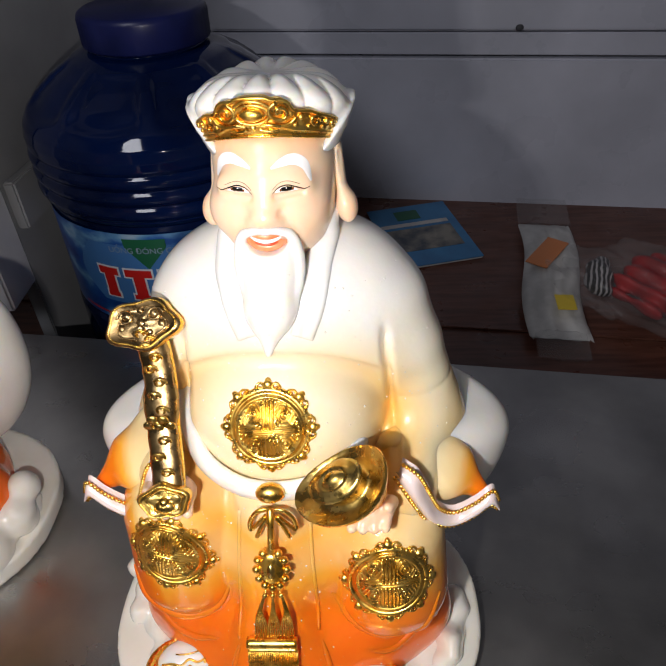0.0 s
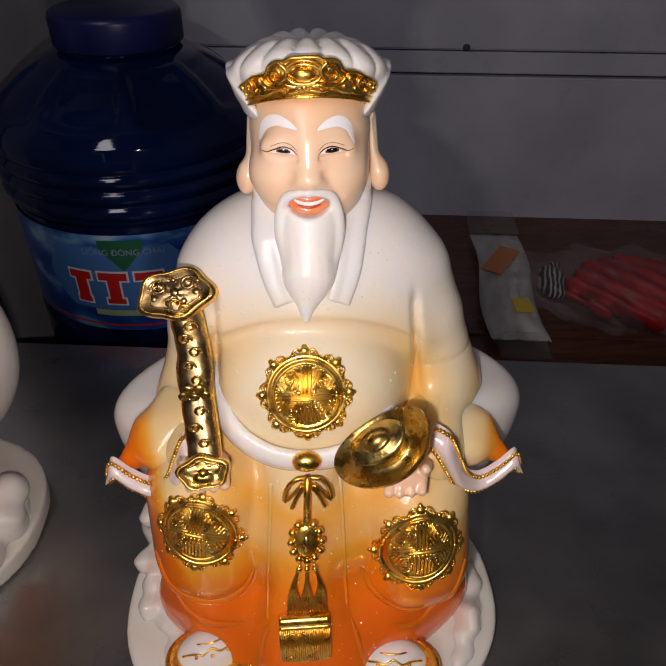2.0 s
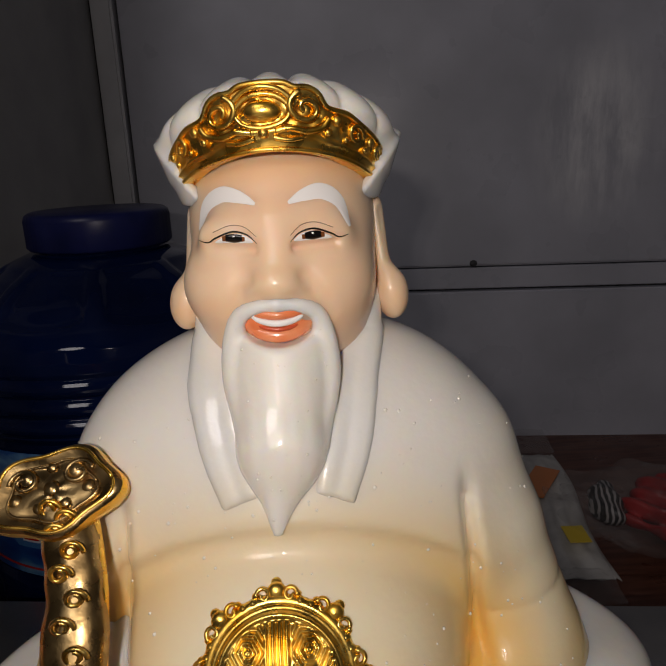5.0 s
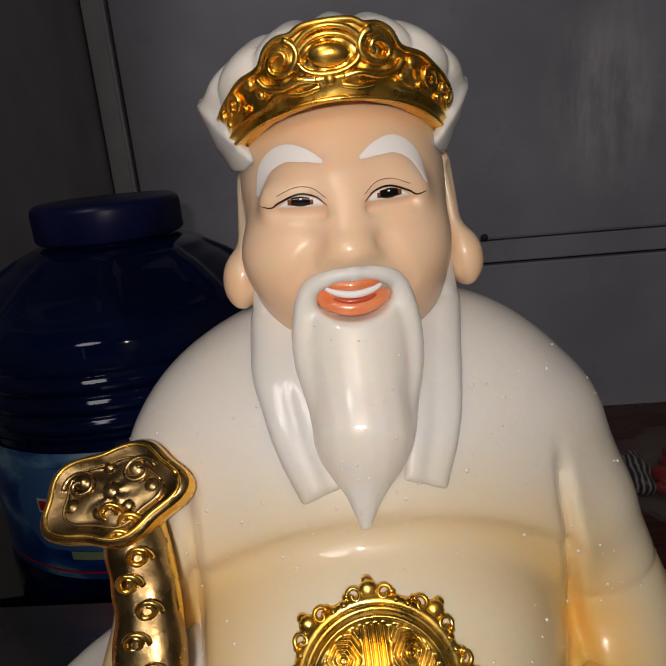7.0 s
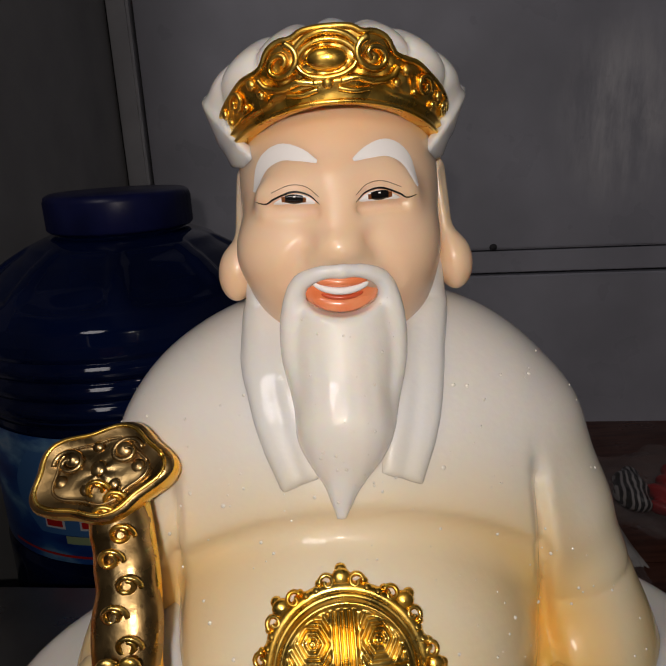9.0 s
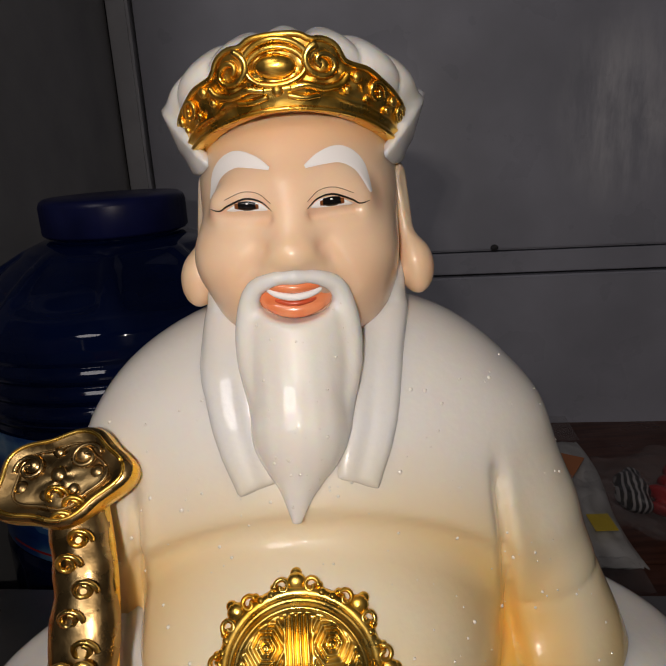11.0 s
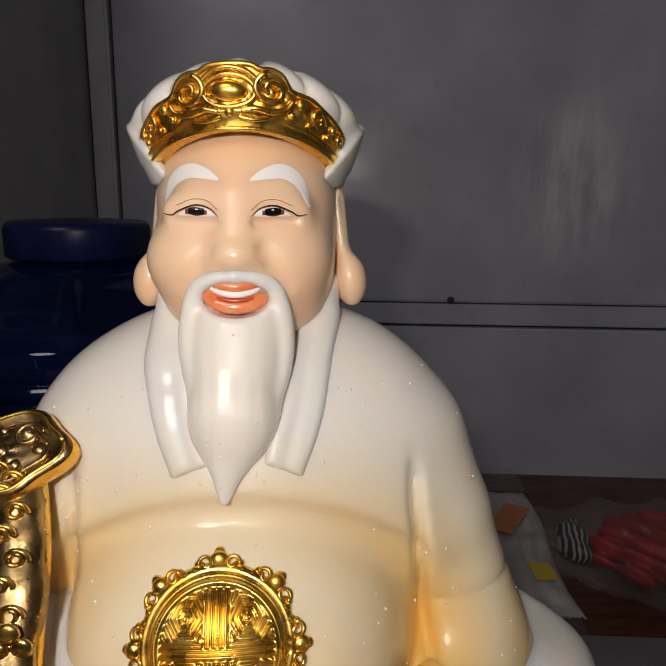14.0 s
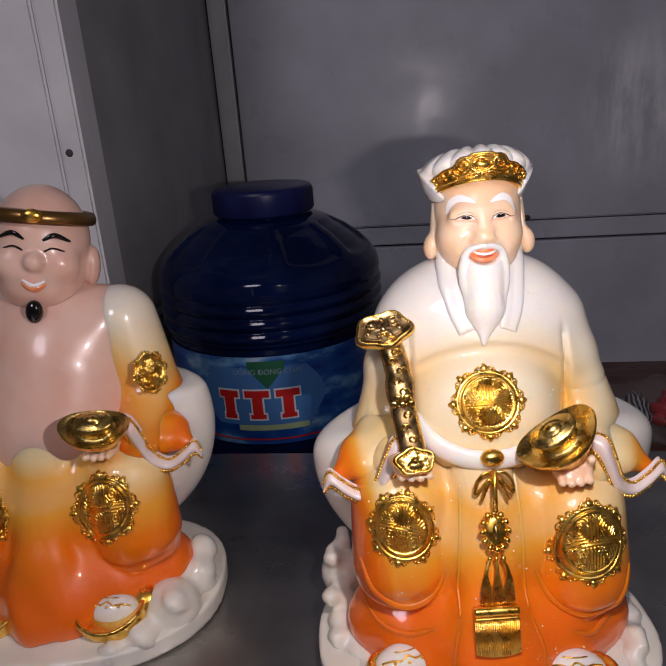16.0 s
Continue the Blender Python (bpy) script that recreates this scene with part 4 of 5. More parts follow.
def crown(s, cx):
    """The gold headband: a smooth band, a raised front plate with an oval jewel, spirals and beads."""
    shift = -1.7

    def height(x):
        q = abs(x - shift)
        side = 5.0 + 3.3 * max(0.0, math.cos(radians(x / 0.335)))
        return side + 2.1 / (1 + math.exp((q - 9.6) / 0.3)) + 0.9 / (1 + math.exp((q - 4.4) / 0.35)) + 0.5 * math.exp(-((q - 7.0) / 1.7) ** 2) + 0.4 * math.exp(-((q - 14.5) / 2.0) ** 2)

    def on(x, y, out=0.0):
        a = radians(x / 0.335)
        c = max(0.0, math.cos(a))
        r = 1.2 + 1.6 * y / height(x) + out
        return Vector((cx + (18.1 + r) * math.sin(a), 51.5 - (18.4 + r) * math.cos(a), 210.0 + 8.2 * c ** 1.2 + y))

    def axes(x):
        a = radians(x / 0.335)
        return facing((math.sin(a), -math.cos(a), -0.08))

    def line(points, radius, flat=1.0, n=40):
        q = smooth_curve([(px, py, pz) for px, py, pz in points], n)
        s.tube([on(px, py, pz) for px, py, pz in q], radius, GOLD, flat, 8)

    def bead(x, y, r, out=0.2):
        s.ball(on(shift + x, y, out), (r, r, r * 0.8), GOLD, axes(shift + x), 8)

    xs = np.linspace(-34, 34, 273)

    def band(x, v):
        h = height(x)
        y = v * h
        soft = 0.5 * math.exp(-((v - 0.30) / 0.07) ** 2) + 0.22 * math.sin(x * 1.9) * math.sin(y * 1.6) * math.exp(-((v - 0.62) / 0.25) ** 2)
        return on(x, y, soft * min(1.0, (34 - abs(x)) / 3))
    s.sheet(band, xs, np.linspace(0, 1, 30), GOLD)
    # the back of the rim and the underside
    s.sheet(lambda x, v: on(x, height(x), -2.4 * v), xs, (0.0, 0.5, 1.0), GOLD)
    s.sheet(lambda x, v: on(x, 0.0, -2.4 + 2.4 * v), xs, (0.0, 0.5, 1.0), GOLD)
    s.tube([on(x, height(x) - 0.15, 0.15) for x in xs[::2]], 0.5, GOLD, 1, 8)
    s.tube([on(x, 0.45, 0.1) for x in xs[::2]], 0.45, GOLD, 1, 8)
    # jewel in its ring
    s.ball(on(shift, 6.7, 0.5), (3.3, 1.9, 1.5), GOLD, axes(shift), 12)
    s.tube([on(shift + 4.3 * math.cos(t), 6.7 + 2.7 * math.sin(t), 0.5) for t in np.linspace(0, 2 * math.pi, 49)], 0.5, GOLD, 1, 8)
    line([(shift - 4.6, 8.6, 0.5), (shift - 2.6, 10.0, 0.6), (shift, 10.5, 0.7), (shift + 2.6, 10.0, 0.6), (shift + 4.6, 8.6, 0.5)], 0.5)
    bead(0, 3.2, 0.95, 0.5)
    for sx in (-1, 1):
        s.tube([on(shift + sx * (6.9 + (2.9 - 0.27 * t) * math.cos(t + 1.9)), 7.3 + (2.6 - 0.24 * t) * math.sin(t + 1.9), 0.6) for t in np.linspace(0, 8.4, 60)], lambda t: 0.66 - 0.18 * t, GOLD, 1, 8)
        line([(shift + sx * 2.0, 3.4, 0.4), (shift + sx * 4.4, 3.9, 0.7), (shift + sx * 7.0, 3.6, 0.7), (shift + sx * 9.6, 4.6, 0.6), (shift + sx * 10.8, 6.2, 0.4)], 0.62)
        line([(shift + sx * 1.6, 2.4, 0.3), (shift + sx * 4.0, 2.0, 0.4), (shift + sx * 6.4, 2.5, 0.3)], 0.5)
        for x, y, r in ((3.6, 3.9, 0.8), (5.1, 5.7, 0.6), (10.9, 4.0, 0.75), (12.4, 6.2, 1.0), (14.6, 3.6, 0.6), (19.6, 3.4, 0.6), (20.8, 5.2, 0.9), (27.0, 3.2, 0.8), (28.4, 4.6, 0.7)):
            bead(sx * x, y, r)
        for mid, y0, big in ((16.6, 5.0, 1.9), (24.0, 4.2, 1.7)):
            s.tube([on(shift + sx * (mid + (big - 0.2 * t) * math.cos(t)), y0 + (big - 0.2 * t) * math.sin(t), 0.35) for t in np.linspace(0, 7.5, 40)], 0.45, GOLD, 1, 6)


def head_of_elder(s, cx):
    kx = cx + 2.2

    def face(p):
        d = ell(p, (cx + 1.6, 50, 199), (18.6, 20.5, 23))
        d = mix(d, ell(p, (cx + 1.2, 47.5, 187.0), (16.8, 18.0, 14.5)), 6)
        d = mix(d, ell(p, (cx + 1.5, 52, 209), (17.4, 18.6, 14)), 5)
        for sx in (-1, 1):
            d = mix(d, ell(p, (cx + sx * 9.0, 38.2, 194.5), (8.2, 8.0, 7.4)), 6)
            d = mix(d, ell(p, (cx + sx * 7.2, 34.0, 204.2), (5.8, 2.8, 3.2)), 4.0)
            d = mix(d, ell(p, (cx + sx * 3.9, 30.2, 195.2), (2.5, 2.5, 2.1)), 1.0)
        d = mix(d, cap(p, (cx, 32.6, 205.5), (cx, 29.2, 197), 2.2, 2.8), 5)
        d = mix(d, ell(p, (cx, 28.0, 195.9), (3.3, 2.8, 2.6)), 1.8)
        d = mix(d, ell(p, (cx, 30.2, 189.5), (6.5, 3.5, 4.0)), 3)
        # the smile's creases
        for sx in (-1, 1):
            d = cut(d, -cap(p, (cx + sx * 5.4, 28.0, 196.8), (cx + sx * 9.8, 29.0, 190.0), 0.35, 0.25), 2.6)
            d = cut(d, -cap(p, (cx + sx * 10.8, 31.5, 202.3), (cx + sx * 3.6, 29.5, 201.9), 0.25, 0.2), 2.2)
        return d

    def ears(p):
        d = None
        for sx in (-1, 1):
            e = cap(p, (kx + sx * 18.2, 52, 206), (kx + sx * 19.6, 50, 192), 3.0, 3.0, (0.62, 1.3, 1))
            e = mix(e, ell(p, (kx + sx * 21.4, 47.5, 188.6), (3.2, 4.0, 5.0)), 4)
            e = cut(e, -cap(p, (kx + sx * 19.8, 48.5, 206), (kx + sx * 21.0, 46.5, 197), 1.0, 0.9), 1)
            d = e if d is None else np.minimum(d, e)
        return d

    def whiskers(p):
        d = cap(p, (cx, 31.0, 181), (cx - 0.8, 23.0, 166), 9.9, 7.4, (1, 0.74, 1))
        d = mix(d, cap(p, (cx - 0.8, 22.4, 166), (cx - 2.2, 18.2, 153.0), 7.0, 1.0, (1, 0.7, 1)), 3)
        # the open mouth's hollow is left free above
        d = cut(d, -ell(p, (cx, 27, 188.7), (6.7, 9, 3.7)), 1.0)
        for sx in (-1, 1):
            run = smooth_curve([(0.0, 26.9, 192.5), (4.0, 27.3, 192.0), (7.2, 28.7, 189.8), (8.7, 28.8, 184), (8.7, 27.4, 177), (6.6, 23.6, 167)], 15)
            size = np.interp(np.linspace(0, 1, 15), (0, 0.2, 0.4, 0.6, 0.8, 1), (1.15, 1.25, 1.6, 1.9, 1.9, 1.2))
            tache = None
            for k in range(14):
                (ax, ay, az), (bx, by, bz) = run[k], run[k + 1]
                bit = cap(p, (cx + sx * ax, ay, az), (cx + sx * bx, by, bz), size[k], size[k + 1])
                tache = bit if tache is None else np.minimum(tache, bit)
            d = mix(d, tache, 1.3)
        strand = 0.03 * np.sin((p[0] - cx) * 2.4 + 0.6 * np.sin(p[2] / 4)) * np.clip((184 - p[2]) / 10, 0, 1)
        return d + strand

    def locks(p):
        # hair that lies on the chest as a low sheet and runs up past the jaw to the ears
        skin = upper_robe(p)
        z = p[2] + 0.0
        d = None
        for sx in (-1, 1):
            xc = np.interp(z, (153, 158, 166, 176, 186), (cx + sx * 7.4, cx + sx * 8.8, cx + sx * 11.4, cx + sx * 13.6, kx + sx * 14.6))
            w = np.interp(z, (153, 156, 162, 170, 180), (2.6, 4.0, 4.8, 5.0, 4.4))
            across = (p[0] - xc) * sx
            fold = 0.22 * np.exp(-((across + 0.4) / 1.1) ** 2)
            edge = np.maximum(np.abs(across) - w, 157.0 - 0.35 * across - z)
            e = cut(skin - 0.95 + fold, edge, 2.0)
            e = np.maximum(e, z - 182)
            hang = np.minimum(cap(p, (kx + sx * 16.6, 52, 196), (kx - 0.6 + sx * 15.6, 44, 184), 2.4, 3.4, (1, 1.2, 1)),
                              cap(p, (kx - 0.6 + sx * 15.6, 44, 184), (cx + sx * 13.2, 34.5, 172), 3.4, 4.2, (1, 0.9, 1)))
            e = mix(e, hang, 3.0)
            e = mix(e, cap(p, (kx + sx * 17.0, 55, 212), (kx + sx * 16.4, 52, 194), 2.0, 2.2), 2)
            d = e if d is None else np.minimum(d, e)
        return d

    def hat(p):
        x, y, z = p[0] - kx + 0.6, p[1] - 54.5, p[2]
        a = np.arctan2(x, -y + 0 * x)
        lobe = np.sqrt(np.abs(np.cos(a * 7.5 + 0.4)))
        puff = 1.0 + np.clip((z - 214) / 10, 0, 1) * 0.06 * lobe
        r = np.sqrt((x * 0.87) ** 2 + (y * 1.05) ** 2)
        wide = 16.8 + 0.25 * (z - 207)
        side = (r - wide * puff) * 0.85
        top = z - (229.6 + 2.4 * lobe * np.exp(-((r - 15) / 6.5) ** 2) - 5.5 * (x / 20) ** 2 - 0.15 * np.clip(y + 8, 0, 40))
        d = cut(side, top, 4)
        d = np.maximum(d, (214.2 + 0.33 * (51.5 - p[1]) - z) * 0.9)
        # leaf-shaped flaps that stand out beside the band
        out = np.sqrt(x * x + (y * 1.05) ** 2)
        flare = 19.3 + 0.40 * (z - 207)
        tip = 221.5 - 9.0 * np.abs((np.abs(a) - 1.65) / 0.70) ** 1.5
        flap = np.maximum((np.abs(out - flare + 0.7) - 1.2 * np.clip((226 - z) / 14, 0.25, 1)) * 0.85, np.maximum((z - tip) * 0.6, 208.5 - z))
        return mix(d, flap, 3.0)

    fv, fq = s.field(face, (cx - 22, 22, 170), (cx + 22, 74, 226), 0.45, SKIN)
    s.field(ears, (cx - 28, 38, 180), (cx + 28, 58, 214), 0.5, SKIN)
    wv, wq = s.field(whiskers, (cx - 15, 6, 144), (cx + 15, 42, 197), 0.5, WHITE)
    fur = BVHTree.FromPolygons([tuple(map(float, q)) for q in wv], [tuple(map(int, q)) for q in wq])
    rng = random.Random(4)
    # the same pale glint beads on the beard
    for _ in range(70):
        hit = fur.ray_cast(Vector((cx + rng.gauss(0, 6), -60, rng.uniform(154, 190))) / 1000, Vector((0, 1, 0)))
        if hit[0] is not None:
            r = 0.09 + 0.2 * rng.random() ** 2
            s.ball(hit[0] * 1000, (r, r * 0.8, r), GLINT, None, 5)
    s.field(locks, (cx - 26, 14, 148), (cx + 27, 62, 218), 0.6, ROBE)
    s.field(hat, (cx - 33, 26, 200), (cx + 34, 88, 238), 0.6, WHITE)
    crown(s, cx + 1.2)

    # painted features, laid on the face
    tree = BVHTree.FromPolygons([tuple(map(float, q)) for q in fv], [tuple(map(int, q)) for q in fq])

    def on_face(x, z, out):
        hit = tree.ray_cast(Vector((x, -50, z)) / 1000, Vector((0, 1, 0)))
        if hit[0] is None:
            return Vector((x, 40, z))
        return hit[0] * 1000 + Vector((0, -out, 0))

    def stroke(points, width, out, mat, n=48, across=7):
        curve = smooth_curve([(a, 0, b) for a, b in points], n)

        def f(i, v):
            p, q = Vector(curve[max(i - 1, 0)]), Vector(curve[min(i + 1, n - 1)])
            d = (q - p).normalized()
            side = Vector((-d.z, 0, d.x))
            w = width(i / (n - 1)) if callable(width) else width
            o = Vector(curve[i]) + side * (v * w)
            edge = 1 - abs(v) ** 3
            return on_face(o.x, o.z, out * edge + 0.01)
        s.sheet(f, range(n), np.linspace(-1, 1, across), mat)

    for sx in (-1, 1):
        # brow: thick in the middle, feathered at both ends
        stroke([(cx + sx * 2.9, 209.6), (cx + sx * 5.8, 210.8), (cx + sx * 9.0, 211.2), (cx + sx * 12.0, 209.2), (cx + sx * 13.8, 204.8)],
               lambda t: 1.3 * math.sin(math.pi * min(1, max(0.0, t * 0.93 + 0.04))) ** 0.9 + 0.06, 0.14, BROW)
        # eye: white, iris, pupil, lids' lines
        stroke([(cx + sx * 3.5, 203.2), (cx + sx * 5.4, 203.75), (cx + sx * 7.6, 203.85), (cx + sx * 10.4, 203.2)], lambda t: 0.78 * math.sin(math.pi * t) ** 0.7 + 0.02, 0.10, BROW)
        stroke([(cx + sx * 5.0, 203.75), (cx + sx * 9.0, 203.85)], lambda t: 0.66 * math.sin(math.pi * (0.2 + 0.6 * t)) ** 0.6, 0.16, IRIS, 12)
        stroke([(cx + sx * 5.5, 203.85), (cx + sx * 8.4, 203.95)], lambda t: 0.78 * math.sin(math.pi * (0.2 + 0.6 * t)) ** 0.5, 0.22, INK, 12)
        stroke([(cx + sx * 6.7, 204.3), (cx + sx * 7.1, 204.3)], 0.2, 0.30, BROW, 6, 4)
        stroke([(cx + sx * 2.9, 203.0), (cx + sx * 4.6, 204.5), (cx + sx * 7.2, 205.05), (cx + sx * 10.2, 204.0), (cx + sx * 11.6, 203.2), (cx + sx * 13.4, 203.5)], lambda t: 0.14 * math.sin(math.pi * t) ** 0.5 + 0.03, 0.22, INK)
        stroke([(cx + sx * 3.0, 204.2), (cx + sx * 5.0, 205.8), (cx + sx * 7.6, 206.1), (cx + sx * 10.6, 205.0)], 0.06, 0.16, LINE)
    # lips and teeth

    def lip(points, width, depth, mat, n=40):
        curve = smooth_curve(points, n)

        def r(t):
            return width * math.sin(math.pi * min(0.985, max(0.015, t))) ** 0.6
        s.tube(curve, r, mat, depth, 10)
    first = len(s.verts)
    s.ball((cx, 28.6, 188.0), (6.3, 2.0, 3.4), LIP)
    lip([(cx - 5.9, 28.7, 191.0), (cx - 3.4, 27.2, 190.2), (cx, 26.6, 189.9), (cx + 3.4, 27.2, 190.2), (cx + 5.9, 28.7, 191.0)], 0.85, 0.8, LIP)
    lip([(cx - 5.5, 28.5, 190.2), (cx - 3.2, 26.9, 189.0), (cx, 26.3, 188.5), (cx + 3.2, 26.9, 189.0), (cx + 5.5, 28.5, 190.2)], 0.62, 0.7, BROW)
    lip([(cx - 4.8, 28.3, 189.0), (cx - 2.8, 26.9, 187.8), (cx, 26.4, 187.4), (cx + 2.8, 26.9, 187.8), (cx + 4.8, 28.3, 189.0)], 0.4, 0.8, LIPDARK)
    lip([(cx - 5.7, 29.0, 189.4), (cx - 3.8, 27.7, 186.9), (cx, 27.1, 186.1), (cx + 3.8, 27.7, 186.9), (cx + 5.7, 29.0, 189.4)], 1.3, 0.6, LIP)

    for v in s.verts[first:]:
        v[:, 2] += 0.0007


def elder():
    s = Sculpt()
    base_and_seat(s, 1.5)
    lv, lq = s.field(lower_robe, (-66, -44, 2), (68, 76, 112), 1.1, ROBE)
    uv, uq = s.field(upper_robe, (-68, -6, 74), (76, 92, 192), 1.1, ROBE)
    tree = BVHTree.FromPolygons([tuple(map(float, q)) for q in np.concatenate([lv, uv])], [tuple(map(int, q)) for q in np.concatenate([lq, uq + len(lv)])])
    sleeve(s, -1, 5, 7.0)
    sleeve(s, 1, -1)
    fist(s, (-34, -2, 110), -1)
    fist(s, (32, -3, 103), 1)
    head_of_elder(s, 2.7)
    medallion(s, (-0.3, 7.0, 131.5), (0, -0.9, 0.44), 15.2, tree=tree)
    medallion(s, (-39, -8, 84), (-0.16, -0.74, 0.65), 14.6, up=(0.12, 0, 1), tree=tree)
    medallion(s, (38, -12, 73), (0.08, -0.74, 0.66), 16.2, tree=tree)
    # the apron panel's raised edges
    for x0, x1 in ((-13.5, -17.5), (10.5, 12.0)):
        line = []
        for z in np.linspace(98, 46, 44):
            x = x0 + (x1 - x0) * (98 - z) / 52
            hit = tree.ray_cast(Vector((x, -90, z)) / 1000, Vector((0, 1, 0)))
            if hit[0] is not None:
                line.append(hit[0] * 1000 + Vector((0, 0.1, 0)))
        s.tube(line, 0.75, ROBE, 1, 8)
    # the knee drapes' hems and the skirt's folds
    for pts, r in (([(-57, 66), (-52, 54), (-40, 46), (-28, 49), (-21, 60)], 1.5), ([(17, 58), (24, 45), (38, 38), (50, 43), (57, 58)], 1.5), ([(30, 33), (42, 28), (54, 34), (59, 44)], 1.2),
                   ([(-58, 40), (-50, 33), (-38, 32), (-27, 37)], 1.1), ([(-17, 44), (-20, 34), (-22, 22)], 0.9), ([(13, 42), (16, 32), (18, 20)], 0.9)):
        line = []
        for x, _, z in smooth_curve([(a, 0, b) for a, b in pts], 40):
            hit = tree.ray_cast(Vector((x, -90, z)) / 1000, Vector((0, 1, 0)))
            if hit[0] is not None:
                line.append(hit[0] * 1000 + Vector((0, 1.0, 0)))
        s.tube(line, lambda t, r=r: 1.5 * r * math.sin(math.pi * (0.06 + 0.88 * t)) ** 0.5, ROBE, 1, 10)
    # small beads of glaze and water, made pale to stand for torch glints
    rng = random.Random(11)
    for _ in range(560):
        x, z = rng.gauss(2, 36), rng.uniform(14, 172)
        hit = tree.ray_cast(Vector((x, -90, z)) / 1000, Vector((0, 1, 0)))
        if hit[0] is not None:
            r = 0.13 + 0.28 * rng.random() ** 2
            s.ball(hit[0] * 1000, (r, r * 0.8, r), GLINT, None, 5)
    sceptre(s)
    ingot(s, (25.8, -7, 118), (-0.53, -0.26, 0.80), (0.82, 0.02, 0.57), 17.0, 12.0, OLDGOLD, GOLD)
    pendant(s)
    foot(s, (-40, -19, 16), 12)
    foot(s, (29, -28, 15), -4)
    ob = s.finish("statue")
    return tagged(ob, "glazed seated elder statue in white and orange robe with gold ornaments", "statue")


elder()


def earth_god():
    """The bare-bellied figure beside the elder."""
    s = Sculpt()
    base_and_seat(s, 1.8, True)
    lv, lq = s.field(lower_robe, (-66, -44, 2), (68, 76, 112), 1.5, ROBE)
    tree = BVHTree.FromPolygons([tuple(map(float, q)) for q in lv], [tuple(map(int, q)) for q in lq])

    def rocks(p):
        d = ell(p, (56, -14, 12), (15, 14, 15))
        for c, r in (((44, -30, 10), 9), ((66, 4, 16), 11), ((60, -22, 22), 6), ((30, -38, 8), 6), ((68, 16, 24), 8)):
            d = mix(d, ell(p, c, (r, r, r)) + 0.6 * np.sin(p[0] / 2.1 + p[2] / 1.7), 4)
        return d
    s.field(rocks, (20, -50, 0), (84, 32, 40), 1.4, CREAM)

    def trunk(p):
        d = ell(p, (0, 44, 112), (43, 38, 56))
        d = mix(d, cap(p, (-24, 48, 150), (26, 48, 150), 20, 20), 12)
        d = mix(d, ell(p, (-4, 32, 100), (38, 34, 34)), 10)
        return mix(d, ell(p, (4, 50, 176), (14, 14, 14)), 8)

    def coat(p):
        d = None
        for sx in (-1, 1):
            e = mix(cap(p, (sx * 36, 48, 150), (sx * 48, 40, 104), 19, 18), cap(p, (sx * 48, 38, 106), (sx * 46, 10, 96), 16, 12), 8)
            d = e if d is None else np.minimum(d, e)
        return d
    s.field(trunk, (-60, -10, 62), (60, 90, 196), 1.5, PINK)
    s.field(coat, (-76, -8, 74), (76, 80, 176), 1.3, ROBE2)
    sleeve(s, -1, 2, 0.0, ROBE2)
    sleeve(s, 1, -3, 0.0, ROBE2)
    turn = Euler((0, radians(11), radians(13))).to_matrix()
    o = np.array((3.0, 46.0, 193.0))

    def back(p):
        q = [(p[i] - o[i]) / 1.18 for i in range(3)]
        return [sum(turn[i][k] * q[i] for i in range(3)) for k in range(3)]

    def skull(p):
        q = back(p)
        d = ell(q, (0, 2, 2), (20, 22, 24))
        d = mix(d, ell(q, (0, -2, -14), (17.5, 18, 14)), 6)
        for sx in (-1, 1):
            d = mix(d, ell(q, (sx * 9, -13, -5), (8, 7, 7)), 4)
            d = mix(d, ell(q, (sx * 21, 2, -8), (3.5, 5, 9)), 2)
        d = mix(d, ell(q, (0, -20, -3), (4, 4, 4)), 2)
        return d
    s.field(skull, (-30, 10, 158), (40, 88, 230), 0.9, PINK)

    def put(p):
        return Vector(o) + turn @ (Vector(p) * 1.18)
    ring = [put((20.6 * math.sin(t), 2 - 22.6 * math.cos(t), 13 + 2.5 * math.cos(t))) for t in np.linspace(-2.6, 2.6, 60)]
    s.tube(ring, 3.4, BAND, 0.6)
    s.ball(put((0, -21.5, 16)), (5, 2.4, 3.4), GOLD, turn)
    for sx in (-1, 1):
        s.tube(smooth_curve([put((sx * 3.5, -19.4, 6)), put((sx * 8, -18.4, 8.2)), put((sx * 13.5, -14.6, 5.5))], 14), lambda t: 1.3 * math.sin(math.pi * (0.15 + 0.7 * t)), INK, 0.6)
        s.tube(smooth_curve([put((sx * 4, -19.6, 1.5)), put((sx * 7.5, -19.2, 3)), put((sx * 12, -16.4, 1.2))], 14), 0.5, INK)
    s.tube(smooth_curve([put((-7.5, -17.0, -10)), put((0, -20.4, -14)), put((7.5, -17.0, -10))], 20), lambda t: 2.0 * math.sin(math.pi * (0.1 + 0.8 * t)), LIP, 0.7)
    s.ball(put((0, -18.6, -24.5)), (4.2, 3.2, 6.0), INK, turn)
    s.tube(smooth_curve([put((-6, -18.4, -10)), put((0, -21.2, -12.6)), put((6, -18.4, -10))], 20), lambda t: 1.0 * math.sin(math.pi * (0.1 + 0.8 * t)), BROW, 0.7)
    # sash and gold
    s.tube(smooth_curve([(-36, 20, 84), (-20, 2, 74), (0, -4, 71), (20, 2, 74), (36, 18, 84)], 30), 5.5, CREAM, 0.6, 10)
    s.tube(smooth_curve([(26, 30, 158), (36, 30, 150), (46, 28, 134), (52, 26, 128)], 20), 0.7, GOLD)
    medallion(s, (54, 24, 128), (0.8, -0.55, 0.2), 11)
    medallion(s, (31, -14, 74), (0.12, -0.80, 0.58), 17.0, tree=tree)
